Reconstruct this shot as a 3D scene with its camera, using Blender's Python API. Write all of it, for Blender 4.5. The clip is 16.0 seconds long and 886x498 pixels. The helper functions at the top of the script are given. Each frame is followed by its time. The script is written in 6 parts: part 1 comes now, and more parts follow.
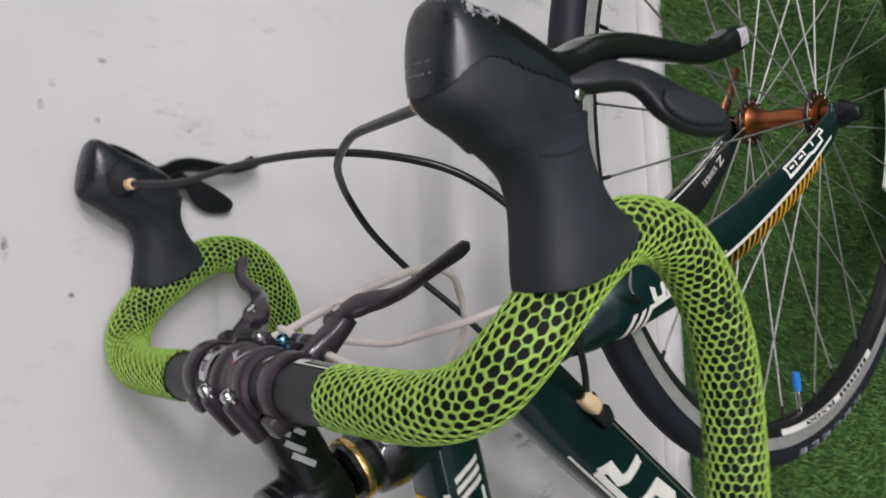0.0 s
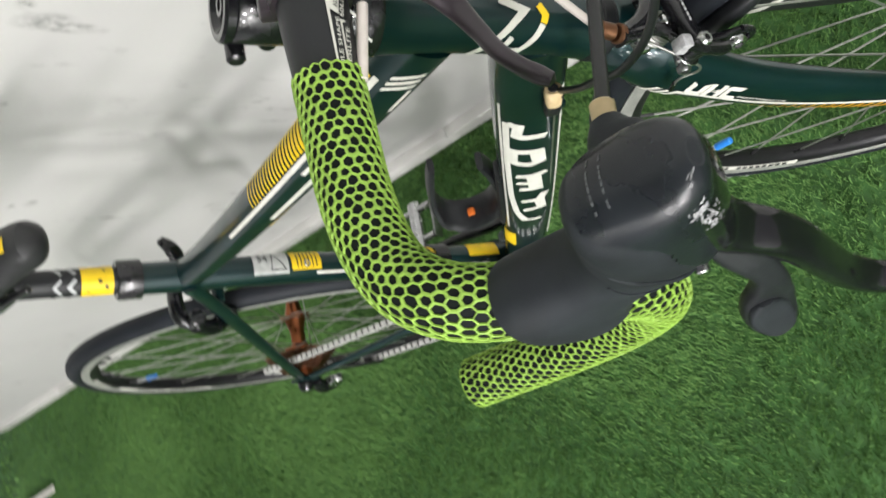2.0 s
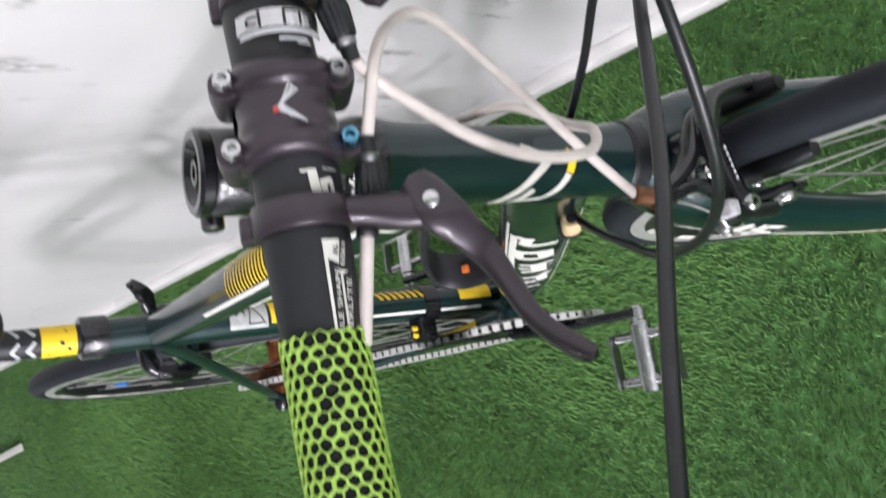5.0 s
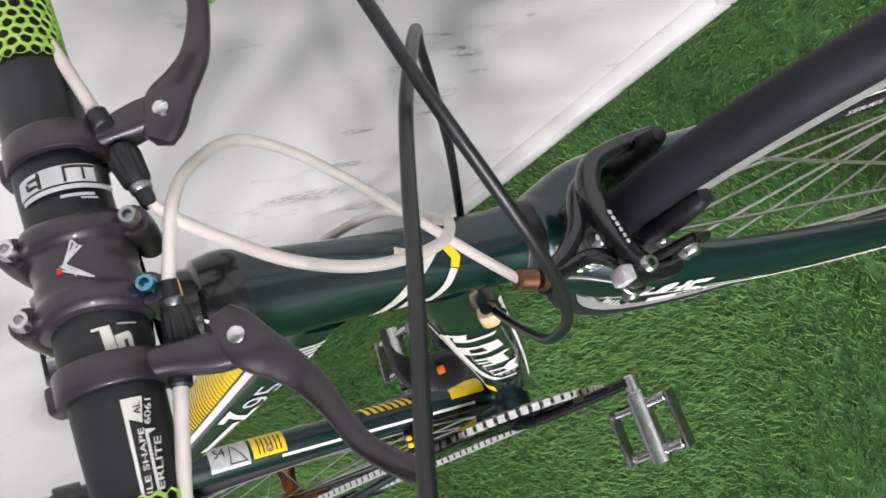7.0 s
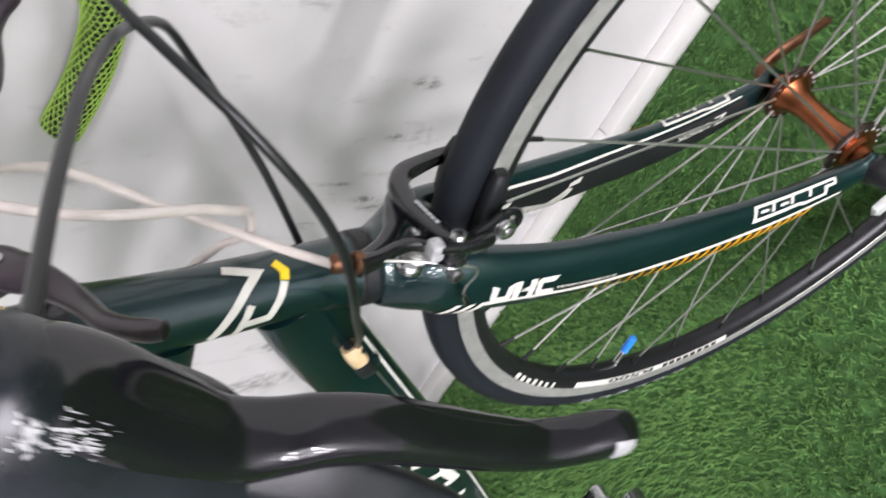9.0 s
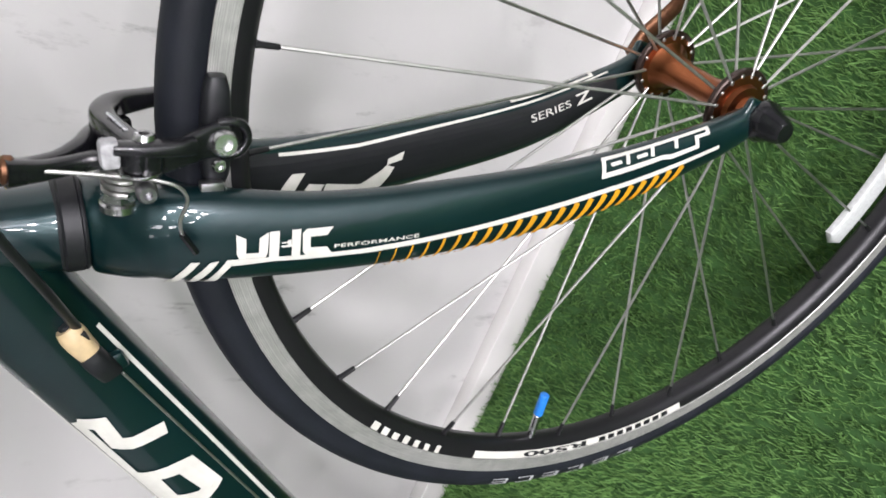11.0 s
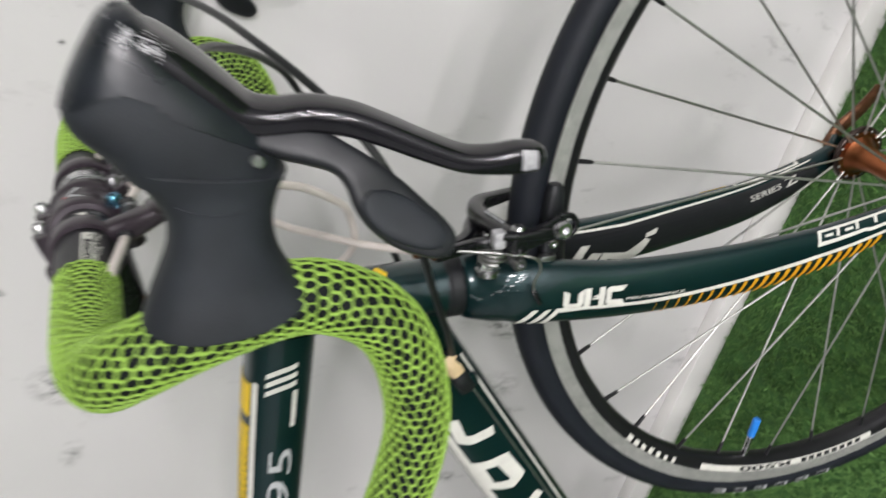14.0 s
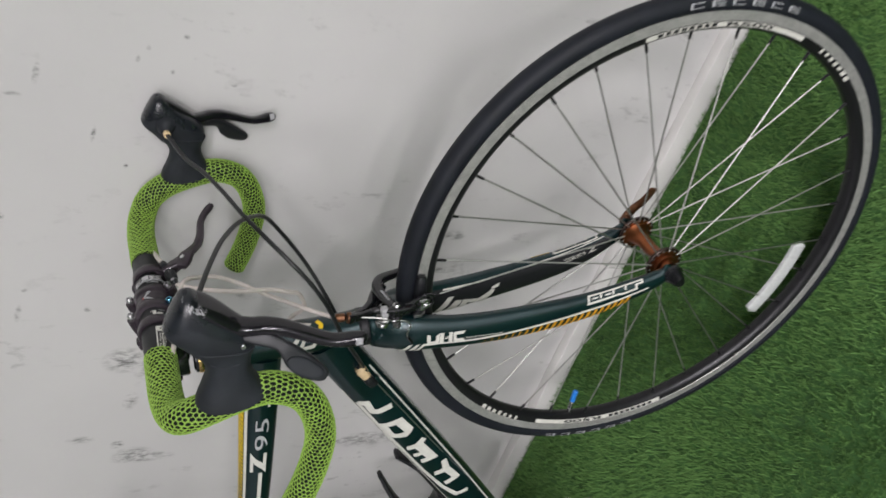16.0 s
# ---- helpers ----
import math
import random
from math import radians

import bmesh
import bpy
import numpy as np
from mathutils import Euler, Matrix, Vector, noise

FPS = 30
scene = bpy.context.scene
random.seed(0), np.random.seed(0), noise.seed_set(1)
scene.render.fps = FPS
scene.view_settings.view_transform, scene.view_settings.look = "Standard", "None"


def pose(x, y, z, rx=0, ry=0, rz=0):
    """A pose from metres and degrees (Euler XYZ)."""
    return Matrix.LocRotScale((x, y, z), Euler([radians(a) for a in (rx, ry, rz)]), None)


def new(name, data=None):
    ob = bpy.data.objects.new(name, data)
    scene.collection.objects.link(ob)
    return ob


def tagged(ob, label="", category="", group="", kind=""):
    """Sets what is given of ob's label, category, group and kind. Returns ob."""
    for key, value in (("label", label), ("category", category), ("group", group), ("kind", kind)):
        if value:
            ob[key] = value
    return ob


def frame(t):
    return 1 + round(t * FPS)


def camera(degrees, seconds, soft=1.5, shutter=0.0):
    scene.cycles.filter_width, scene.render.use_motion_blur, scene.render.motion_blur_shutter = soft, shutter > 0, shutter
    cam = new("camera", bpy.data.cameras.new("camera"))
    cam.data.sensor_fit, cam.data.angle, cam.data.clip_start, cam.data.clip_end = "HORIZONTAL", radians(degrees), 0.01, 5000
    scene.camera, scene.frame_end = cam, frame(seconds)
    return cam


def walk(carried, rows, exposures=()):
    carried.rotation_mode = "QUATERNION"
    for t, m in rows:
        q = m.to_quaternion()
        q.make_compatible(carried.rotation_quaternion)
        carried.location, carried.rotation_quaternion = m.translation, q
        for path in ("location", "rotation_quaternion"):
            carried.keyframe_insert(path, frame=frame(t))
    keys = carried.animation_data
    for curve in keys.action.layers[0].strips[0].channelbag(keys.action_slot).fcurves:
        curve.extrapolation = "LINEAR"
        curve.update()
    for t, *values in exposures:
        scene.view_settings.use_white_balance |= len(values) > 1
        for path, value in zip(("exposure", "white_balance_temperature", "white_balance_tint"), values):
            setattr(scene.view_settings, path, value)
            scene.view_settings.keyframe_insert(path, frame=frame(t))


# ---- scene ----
# camera: seconds, eye (m), yaw, pitch, roll (degrees)
cam = camera(54.52, 16.0, soft=1.6, shutter=0.4)
ROWS = [
    (0, 0.2950, 0.5239, 1.1826, 91.60, -48.56, -95.21),
    (0.5, 0.3096, 0.5995, 1.1784, 107.56, -48.52, -97.94),
    (1, 0.2557, 0.6366, 1.1771, 122.41, -49.31, -97.41),
    (1.5, 0.1851, 0.6557, 1.1670, 147.25, -48.76, -100.72),
    (2, 0.1367, 0.6973, 1.1632, 165.73, -47.49, -99.00),
    (2.5, 0.1124, 0.7070, 1.1459, 175.65, -49.41, -102.43),
    (3, 0.0963, 0.6832, 1.1238, 179.13, -57.31, -102.40),
    (3.5, 0.0697, 0.6589, 1.1205, 182.00, -59.29, -103.96),
    (4, 0.0418, 0.6696, 1.1194, 179.56, -55.78, -103.51),
    (4.5, 0.0199, 0.6770, 1.1094, 174.25, -50.27, -100.92),
    (5, 0.0014, 0.6885, 1.1115, 172.67, -48.09, -101.74),
    (5.2, -0.0112, 0.6993, 1.1129, 169.73, -47.71, -100.65),
    (7.3, 0.0241, 0.7298, 1.0359, 162.71, -46.65, -104.69),
    (7.5, 0.0273, 0.7274, 1.0349, 163.03, -46.28, -104.72),
    (8, 0.0682, 0.7103, 1.0578, 160.67, -46.08, -103.73),
    (8.5, 0.1213, 0.7050, 1.0376, 151.55, -47.33, -99.72),
    (9, 0.1942, 0.7173, 1.0095, 135.99, -48.10, -95.61),
    (9.2, 0.2135, 0.7182, 0.9930, 133.05, -48.41, -93.48),
    (11.3, 0.3149, 0.5863, 0.7970, 110.12, -41.70, -82.77),
    (11.5, 0.3021, 0.5531, 0.7807, 105.73, -40.43, -81.17),
    (12, 0.2543, 0.5022, 0.7466, 97.07, -37.64, -76.65),
    (12.5, 0.2459, 0.4914, 0.7440, 96.02, -36.79, -75.62),
    (13, 0.2905, 0.5107, 0.7920, 96.55, -35.91, -75.51),
    (13.5, 0.3518, 0.5738, 0.8919, 100.15, -35.49, -77.11),
    (14, 0.3827, 0.6544, 1.0158, 112.36, -34.54, -83.08),
    (14.5, 0.3963, 0.6998, 1.0863, 119.20, -32.44, -85.39),
    (15, 0.4570, 0.7300, 1.1146, 119.89, -32.34, -85.66),
    (15.5, 0.5424, 0.8367, 1.1388, 119.74, -35.01, -85.98),
    (16, 0.6354, 0.9910, 1.1768, 121.88, -35.07, -87.16),
]
walk(cam, [(t, pose(x, y, z, 90 + p, 0, yaw) @ pose(0, 0, 0, 0, 0, roll)) for t, x, y, z, yaw, p, roll in ROWS], [
    (0, -0.95, 6450, 12), (1, -0.70, 6550, 10), (1.5, -0.56, 6600, 7), (2, -0.25, 6700, 3), (2.5, -0.04, 6600, 5), (3.5, 0.42, 6150, 12), (4.2, 0.28, 6200, 12), (5, -0.06, 6280, 12), (7.5, -0.13, 6450, 12), (8.5, -0.12, 6400, 12), (9, -0.20, 6430, 12),
    (12.5, -0.44, 6450, 9), (13.5, -0.64, 6550, 8), (14.5, -0.77, 6600, 6), (15.5, -0.86, 6550, 7), (16, -1.12, 6550, 8)])

# ---- light: an indoor shop, soft ceiling lamps over turf and a pale wall ----
world = bpy.data.worlds.new("world")
scene.world = world
world.use_nodes = True
world.node_tree.nodes["Background"].inputs[0].default_value = (1.0, 0.96, 1.0, 1)
world.node_tree.nodes["Background"].inputs[1].default_value = 0.25


def ceiling_lamp(x, y, sx, sy, watts):
    data = bpy.data.lights.new("ceiling_lamp", "AREA")
    data.shape, data.size, data.size_y, data.energy = "RECTANGLE", sx, sy, watts
    data.color = (1.0, 0.945, 1.0)
    ob = new("ceiling_lamp", data)
    ob.matrix_world = pose(x, y, 2.86)
    return ob


for lx, share in ((2.6, 0.55), (4.2, 1.0), (6.0, 0.85)):
    for ly, watts in ((-1.7, 8), (-0.5, 24), (0.7, 80), (1.9, 150), (3.0, 215)):
        ceiling_lamp(lx, ly, 0.42, 0.42, watts * share)
scene.view_settings.exposure = 0.0


# ---- materials ----
def mat(name, col, rough=0.5, metal=0.0, var=0.12, scale=60.0, bump=0.0, bscale=400.0, coat=0.0, spec=0.5, coat_ior=1.5):
    m = bpy.data.materials.new(name)
    m.use_nodes = True
    nt = m.node_tree
    p = nt.nodes["Principled BSDF"]
    p.inputs["Roughness"].default_value = rough
    p.inputs["Metallic"].default_value = metal
    p.inputs["Coat Weight"].default_value = coat
    p.inputs["Coat Roughness"].default_value = 0.06
    p.inputs["Coat IOR"].default_value = coat_ior
    p.inputs["Specular IOR Level"].default_value = spec
    tc = nt.nodes.new("ShaderNodeTexCoord")
    n1 = nt.nodes.new("ShaderNodeTexNoise")
    n1.inputs["Scale"].default_value = scale
    n1.inputs["Detail"].default_value = 5
    nt.links.new(tc.outputs["Object"], n1.inputs["Vector"])
    ramp = nt.nodes.new("ShaderNodeMapRange")
    ramp.inputs["From Min"].default_value, ramp.inputs["From Max"].default_value = 0.3, 0.7
    ramp.inputs["To Min"].default_value, ramp.inputs["To Max"].default_value = 1 - var, 1 + var
    nt.links.new(n1.outputs["Fac"], ramp.inputs["Value"])
    mix = nt.nodes.new("ShaderNodeVectorMath")
    mix.operation = "SCALE"
    mix.inputs[0].default_value = col
    nt.links.new(ramp.outputs["Result"], mix.inputs["Scale"])
    nt.links.new(mix.outputs["Vector"], p.inputs["Base Color"])
    rr = nt.nodes.new("ShaderNodeMapRange")
    rr.inputs["To Min"].default_value, rr.inputs["To Max"].default_value = max(rough - 0.08, 0.03), min(rough + 0.1, 1)
    nt.links.new(n1.outputs["Fac"], rr.inputs["Value"])
    nt.links.new(rr.outputs["Result"], p.inputs["Roughness"])
    if bump:
        n2 = nt.nodes.new("ShaderNodeTexNoise")
        n2.inputs["Scale"].default_value = bscale
        n2.inputs["Detail"].default_value = 3
        nt.links.new(tc.outputs["Object"], n2.inputs["Vector"])
        b = nt.nodes.new("ShaderNodeBump")
        b.inputs["Strength"].default_value = bump
        b.inputs["Distance"].default_value = 0.001
        nt.links.new(n2.outputs["Fac"], b.inputs["Height"])
        nt.links.new(b.outputs["Normal"], p.inputs["Normal"])
    return m


def nodes_of(m):
    return m.node_tree.nodes, m.node_tree.links, m.node_tree.nodes["Principled BSDF"]


PAINT = mat("green_paint", (0.0008, 0.0190, 0.0215), 0.36, 0.5, 0.12, 25, coat=1.0, coat_ior=1.42)
WHITE = mat("white_decal", (0.60, 0.595, 0.545), 0.45, 0, 0.08, 90)
YELLOW = mat("yellow_decal", (0.78, 0.53, 0.012), 0.45, 0, 0.08, 80)
AMBER = mat("amber_decal", (0.56, 0.28, 0.011), 0.45, 0, 0.08, 80)
GOLD = mat("gold_ring", (0.62, 0.42, 0.16), 0.25, 1.0, 0.1, 150)
BLACKAL = mat("black_anodised", (0.007, 0.007, 0.009), 0.24, 0.2, 0.15, 80, coat=0.5)
BARBLACK = mat("satin_black_bar", (0.009, 0.010, 0.012), 0.45, 0.1, 0.12, 120, bump=0.05)
VIOLET = mat("brown_violet_anodised", (0.028, 0.020, 0.027), 0.38, 0.3, 0.15, 60, bump=0.03, coat=0.35)
RUBBER = mat("hood_rubber", (0.016, 0.019, 0.023), 0.60, 0, 0.25, 45, bump=0.12, bscale=900, spec=0.3)
CAPBLACK = mat("dark_plastic", (0.011, 0.013, 0.017), 0.27, 0, 0.3, 50, bump=0.06, bscale=700, spec=0.45)
LEVERM = mat("gloss_black_lever", (0.007, 0.0065, 0.009), 0.11, 0.1, 0.15, 70, spec=0.4, coat=0.3)
TYREM = mat("tyre_rubber", (0.008, 0.010, 0.0145), 0.6, 0, 0.25, 35, bump=0.15, bscale=700, spec=0.3)
RIMM = mat("black_rim", (0.016, 0.016, 0.018), 0.35, 0.4, 0.1, 60)
STEEL = mat("spoke_steel", (0.44, 0.44, 0.42), 0.42, 1.0, 0.1, 200)
SILVER = mat("silver_alloy", (0.58, 0.58, 0.59), 0.24, 1.0, 0.1, 120)
COPPER = mat("copper_anodised", (0.31, 0.105, 0.045), 0.3, 1.0, 0.12, 80)
CABLEB = mat("black_cable", (0.009, 0.010, 0.011), 0.35, 0, 0.12, 100)
CABLEW = mat("white_cable", (0.63, 0.575, 0.535), 0.42, 0, 0.14, 45)
BEIGE = mat("beige_ferrule", (0.62, 0.47, 0.27), 0.45, 0, 0.1, 200)
LIME = mat("lime_net", (0.26, 0.43, 0.065), 0.55, 0, 0.12, 90, bump=0.1, bscale=1500)
TAPEB = mat("black_tape", (0.006, 0.008, 0.008), 0.7, 0, 0.15, 300, spec=0.15)
BLUE = mat("blue_valve_cap", (0.02, 0.19, 0.62), 0.35, 0, 0.1, 200)
REFL = mat("white_reflector", (0.50, 0.52, 0.51), 0.3, 0, 0.12, 300, bump=0.4, bscale=900)
RUSTY = mat("brown_steel", (0.16, 0.075, 0.04), 0.4, 0.8, 0.3, 150)
PADDLEM = mat("dull_paddle_plastic", (0.012, 0.013, 0.016), 0.42, 0, 0.2, 90, bump=0.08, bscale=900, spec=0.4)
SADDLEM = mat("saddle_leather", (0.02, 0.02, 0.022), 0.5, 0, 0.15, 90, bump=0.1)
GREYTXT = mat("grey_print", (0.42, 0.43, 0.44), 0.5, 0, 0.1, 300)
BLUEBOLT = mat("tempered_bolt", (0.12, 0.31, 0.44), 0.22, 1.0, 0.3, 400)
DULLST = mat("dull_steel", (0.30, 0.30, 0.31), 0.34, 1.0, 0.2, 200)
NICKEL = mat("worn_nickel", (0.66, 0.655, 0.64), 0.48, 0.45, 0.15, 250)
CHAINDK = mat("dark_gap_steel", (0.055, 0.052, 0.052), 0.4, 0.7, 0.3, 250)
REDPT = mat("red_print", (0.42, 0.03, 0.025), 0.5, 0, 0.1, 300)
ORANGE = mat("orange_plastic", (0.55, 0.13, 0.02), 0.45, 0, 0.1, 150)
PRINTG = mat("faded_print", (0.11, 0.115, 0.12), 0.5, 0, 0.3, 500)
# pale grey of the worn plastic, also the glint painted on the lever tips
SCUFFGLINT = mat("worn_plastic_and_glint", (0.36, 0.36, 0.37), 0.6, 0, 0.3, 300)
DARKHUB = mat("dark_hub_flange", (0.035, 0.022, 0.018), 0.3, 0.6, 0.2, 200)
DARKSTK = mat("grey_sticker", (0.45, 0.46, 0.45), 0.4, 0.2, 0.2, 120)


def track_material(c):
    """Grey alloy with fine turned lines round the axle at c."""
    m = mat("brushed_brake_track", (0.46, 0.46, 0.44), 0.4, 0.55, 0.14, 120)
    n, l, p = nodes_of(m)
    tc = n.new("ShaderNodeTexCoord")
    d = n.new("ShaderNodeVectorMath")
    d.operation = "DISTANCE"
    d.inputs[1].default_value = c
    l.new(tc.outputs["Object"], d.inputs[0])
    t = n.new("ShaderNodeTexNoise")
    t.noise_dimensions = "1D"
    t.inputs["Scale"].default_value, t.inputs["Detail"].default_value = 2600, 3
    l.new(d.outputs["Value"], t.inputs["W"])
    r = n.new("ShaderNodeMapRange")
    r.inputs["From Min"].default_value, r.inputs["From Max"].default_value = 0.3, 0.7
    r.inputs["To Min"].default_value, r.inputs["To Max"].default_value = 0.55, 1.3
    l.new(t.outputs["Fac"], r.inputs["Value"])
    v = n.new("ShaderNodeVectorMath")
    v.operation = "SCALE"
    l.new(p.inputs["Base Color"].links[0].from_socket, v.inputs[0])
    l.new(r.outputs["Result"], v.inputs["Scale"])
    l.new(v.outputs["Vector"], p.inputs["Base Color"])
    return m


# scuffs on the wall: y, z, half sizes along y and z, strength
SCUFFS_HIGH = [(0.196, 0.845, 0.022, 0.031, 0.7), (0.035, 0.829, 0.008, 0.010, 0.9), (0.050, 0.883, 0.007, 0.019, 0.5), (0.159, 1.014, 0.018, 0.006, 0.4), (0.418, 1.028, 0.005, 0.006, 1.0), (0.449, 1.047, 0.008, 0.003, 0.9), (0.313, 0.988, 0.003, 0.004, 0.9), (0.277, 0.991, 0.013, 0.004, 0.6), (0.284, 0.909, 0.005, 0.005, 0.6), (0.004, 0.786, 0.010, 0.046, 1.0), (0.012, 0.802, 0.015, 0.030, 0.6), (0.185, 0.808, 0.026, 0.024, 0.7), (0.119, 0.825, 0.016, 0.011, 0.5), (-0.151, 0.788, 0.005, 0.006, 0.9), (-0.442, 0.660, 0.011, 0.011, 0.8), (-0.451, 0.683, 0.009, 0.006, 0.8)]
SCUFFS_FAR = [(0.599, 1.012, 0.013, 0.004, 0.6), (0.572, 1.032, 0.003, 0.009, 0.6), (0.535, 0.943, 0.010, 0.003, 0.9), (0.621, 0.795, 0.003, 0.005, 0.9), (0.634, 0.911, 0.004, 0.003, 1.0), (0.669, 0.863, 0.003, 0.004, 0.6), (0.649, 0.902, 0.003, 0.003, 1.0), (0.625, 0.870, 0.003, 0.003, 0.9), (0.498, 0.900, 0.003, 0.003, 0.9), (0.579, 0.404, 0.008, 0.010, 0.4), (0.562, 0.384, 0.003, 0.003, 0.7)]
SCUFFS_LOW = [(0.200, 0.350, 0.021, 0.032, 0.45), (-0.004, 0.438, 0.011, 0.029, 0.6), (0.056, 0.406, 0.004, 0.018, 0.8), (-0.004, 0.388, 0.018, 0.066, 0.6), (0.429, 0.385, 0.009, 0.022, 0.9), (0.272, 0.368, 0.008, 0.026, 0.6), (0.243, 0.322, 0.005, 0.019, 0.5), (0.165, 0.334, 0.005, 0.046, 0.6), (0.139, 0.416, 0.007, 0.027, 0.6), (0.064, 0.397, 0.009, 0.050, 0.7), (-0.063, 0.280, 0.012, 0.044, 0.6), (0.250, 0.454, 0.004, 0.023, 0.5), (0.363, 0.382, 0.006, 0.030, 0.7), (0.303, 0.441, 0.003, 0.035, 0.6), (0.282, 0.384, 0.006, 0.026, 0.7), (0.335, 0.332, 0.005, 0.008, 0.6)]


def wall_material():
    m = mat("painted_wall", (0.575, 0.57, 0.56), 0.5, 0, 0.045, 3.5, bump=0.2, bscale=60)
    n, l, p = nodes_of(m)
    src = p.inputs["Base Color"].links[0].from_socket
    geo = n.new("ShaderNodeNewGeometry")

    def streaks(scale, size, lo, hi):
        mp = n.new("ShaderNodeMapping")
        mp.inputs["Scale"].default_value = scale
        l.new(geo.outputs["Position"], mp.inputs["Vector"])
        t = n.new("ShaderNodeTexNoise")
        t.inputs["Scale"].default_value, t.inputs["Detail"].default_value, t.inputs["Roughness"].default_value = size, 6, 0.68
        l.new(mp.outputs["Vector"], t.inputs["Vector"])
        r = n.new("ShaderNodeMapRange")
        r.inputs["From Min"].default_value, r.inputs["From Max"].default_value = lo, hi
        l.new(t.outputs["Fac"], r.inputs["Value"])
        return r.outputs["Result"]

    def maths(op, x, y):
        q = n.new("ShaderNodeMath")
        q.operation = op
        for i, v in enumerate((x, y)):
            if isinstance(v, float):
                q.inputs[i].default_value = v
            else:
                l.new(v, q.inputs[i])
        return q.outputs["Value"]

    fine = streaks((1, 3.0, 1.0), 55.0, 0.42, 0.62)
    dirt = maths("MULTIPLY", maths("MULTIPLY", streaks((1, 26, 9), 1.6, 0.575, 0.73), streaks((1, 1, 1), 3.1, 0.48, 0.62)), 0.75)
    for cy, cz, ry, rz, k in SCUFFS_HIGH + SCUFFS_FAR + SCUFFS_LOW:
        mp = n.new("ShaderNodeMapping")
        mp.inputs["Scale"].default_value = (0, 1 / ry, 1 / rz)
        mp.inputs["Location"].default_value = (0, -cy / ry, -cz / rz)
        l.new(geo.outputs["Position"], mp.inputs["Vector"])
        ln = n.new("ShaderNodeVectorMath")
        ln.operation = "LENGTH"
        l.new(mp.outputs["Vector"], ln.inputs[0])
        r = n.new("ShaderNodeMapRange")
        r.inputs["From Min"].default_value, r.inputs["From Max"].default_value = 1.15, 0.35
        r.inputs["To Max"].default_value = min(1.0, k * 1.35)
        l.new(ln.outputs["Value"], r.inputs["Value"])
        dirt = maths("MAXIMUM", dirt, maths("MULTIPLY", r.outputs["Result"], fine))
    mx = n.new("ShaderNodeMix")
    mx.data_type = "RGBA"
    l.new(dirt, mx.inputs["Factor"])
    l.new(src, mx.inputs[6])
    mx.inputs[7].default_value = (0.11, 0.11, 0.105, 1)
    l.new(mx.outputs[2], p.inputs["Base Color"])
    return m


def turf_material(name, dark, light):
    m = mat(name, dark, 0.8, 0, 0.15, 30, spec=0.25)
    n, l, p = nodes_of(m)
    geo = n.new("ShaderNodeNewGeometry")
    big = n.new("ShaderNodeTexNoise")
    big.inputs["Scale"].default_value, big.inputs["Detail"].default_value = 7.0, 4
    l.new(geo.outputs["Position"], big.inputs["Vector"])
    add = n.new("ShaderNodeMath")
    add.operation = "MULTIPLY_ADD"
    l.new(geo.outputs["Random Per Island"], add.inputs[0])
    add.inputs[1].default_value = 0.45
    l.new(big.outputs["Fac"], add.inputs[2])
    rg = n.new("ShaderNodeMapRange")
    rg.inputs["From Min"].default_value, rg.inputs["From Max"].default_value = 0.35, 1.15
    l.new(add.outputs["Value"], rg.inputs["Value"])
    mx = n.new("ShaderNodeMix")
    mx.data_type = "RGBA"
    l.new(rg.outputs["Result"], mx.inputs["Factor"])
    mx.inputs[6].default_value = (*dark, 1)
    mx.inputs[7].default_value = (*light, 1)
    l.new(mx.outputs[2], p.inputs["Base Color"])
    return m


WALL = wall_material()
SKIRT = mat("glazed_skirting", (0.66, 0.65, 0.63), 0.3, 0, 0.06, 8, bump=0.05, bscale=60)
GROUT = mat("grout", (0.3, 0.3, 0.29), 0.8, 0, 0.1, 60)
TURF = turf_material("turf_blades", (0.088, 0.184, 0.049), (0.142, 0.280, 0.076))
MATTING = mat("turf_backing", (0.045, 0.118, 0.030), 0.9, 0, 0.3, 40)
FARWALL = mat("grey_wall_paint", (0.40, 0.40, 0.41), 0.7, 0, 0.06, 3)
CEIL = mat("ceiling_paint", (0.45, 0.45, 0.45), 0.8, 0, 0.03, 3)


# ---- building helpers ----
def part(name, geom, material, parent=None, label="", smooth=True):
    verts, faces = geom
    me = bpy.data.meshes.new(name)
    me.from_pydata([tuple(v) for v in verts], [], [tuple(q) for q in faces])
    me.materials.append(material)
    if smooth:
        me.polygons.foreach_set("use_smooth", [True] * len(me.polygons))
        me.set_sharp_from_angle(angle=radians(38))
    me.update()
    ob = new(name, me)
    ob.parent = parent
    return tagged(ob, label) if label else ob


def join(*geoms):
    V, F = [], []
    for v, f in geoms:
        k = len(V)
        V += [tuple(q) for q in v]
        F += [tuple(i + k for i in q) for q in f]
    return V, F


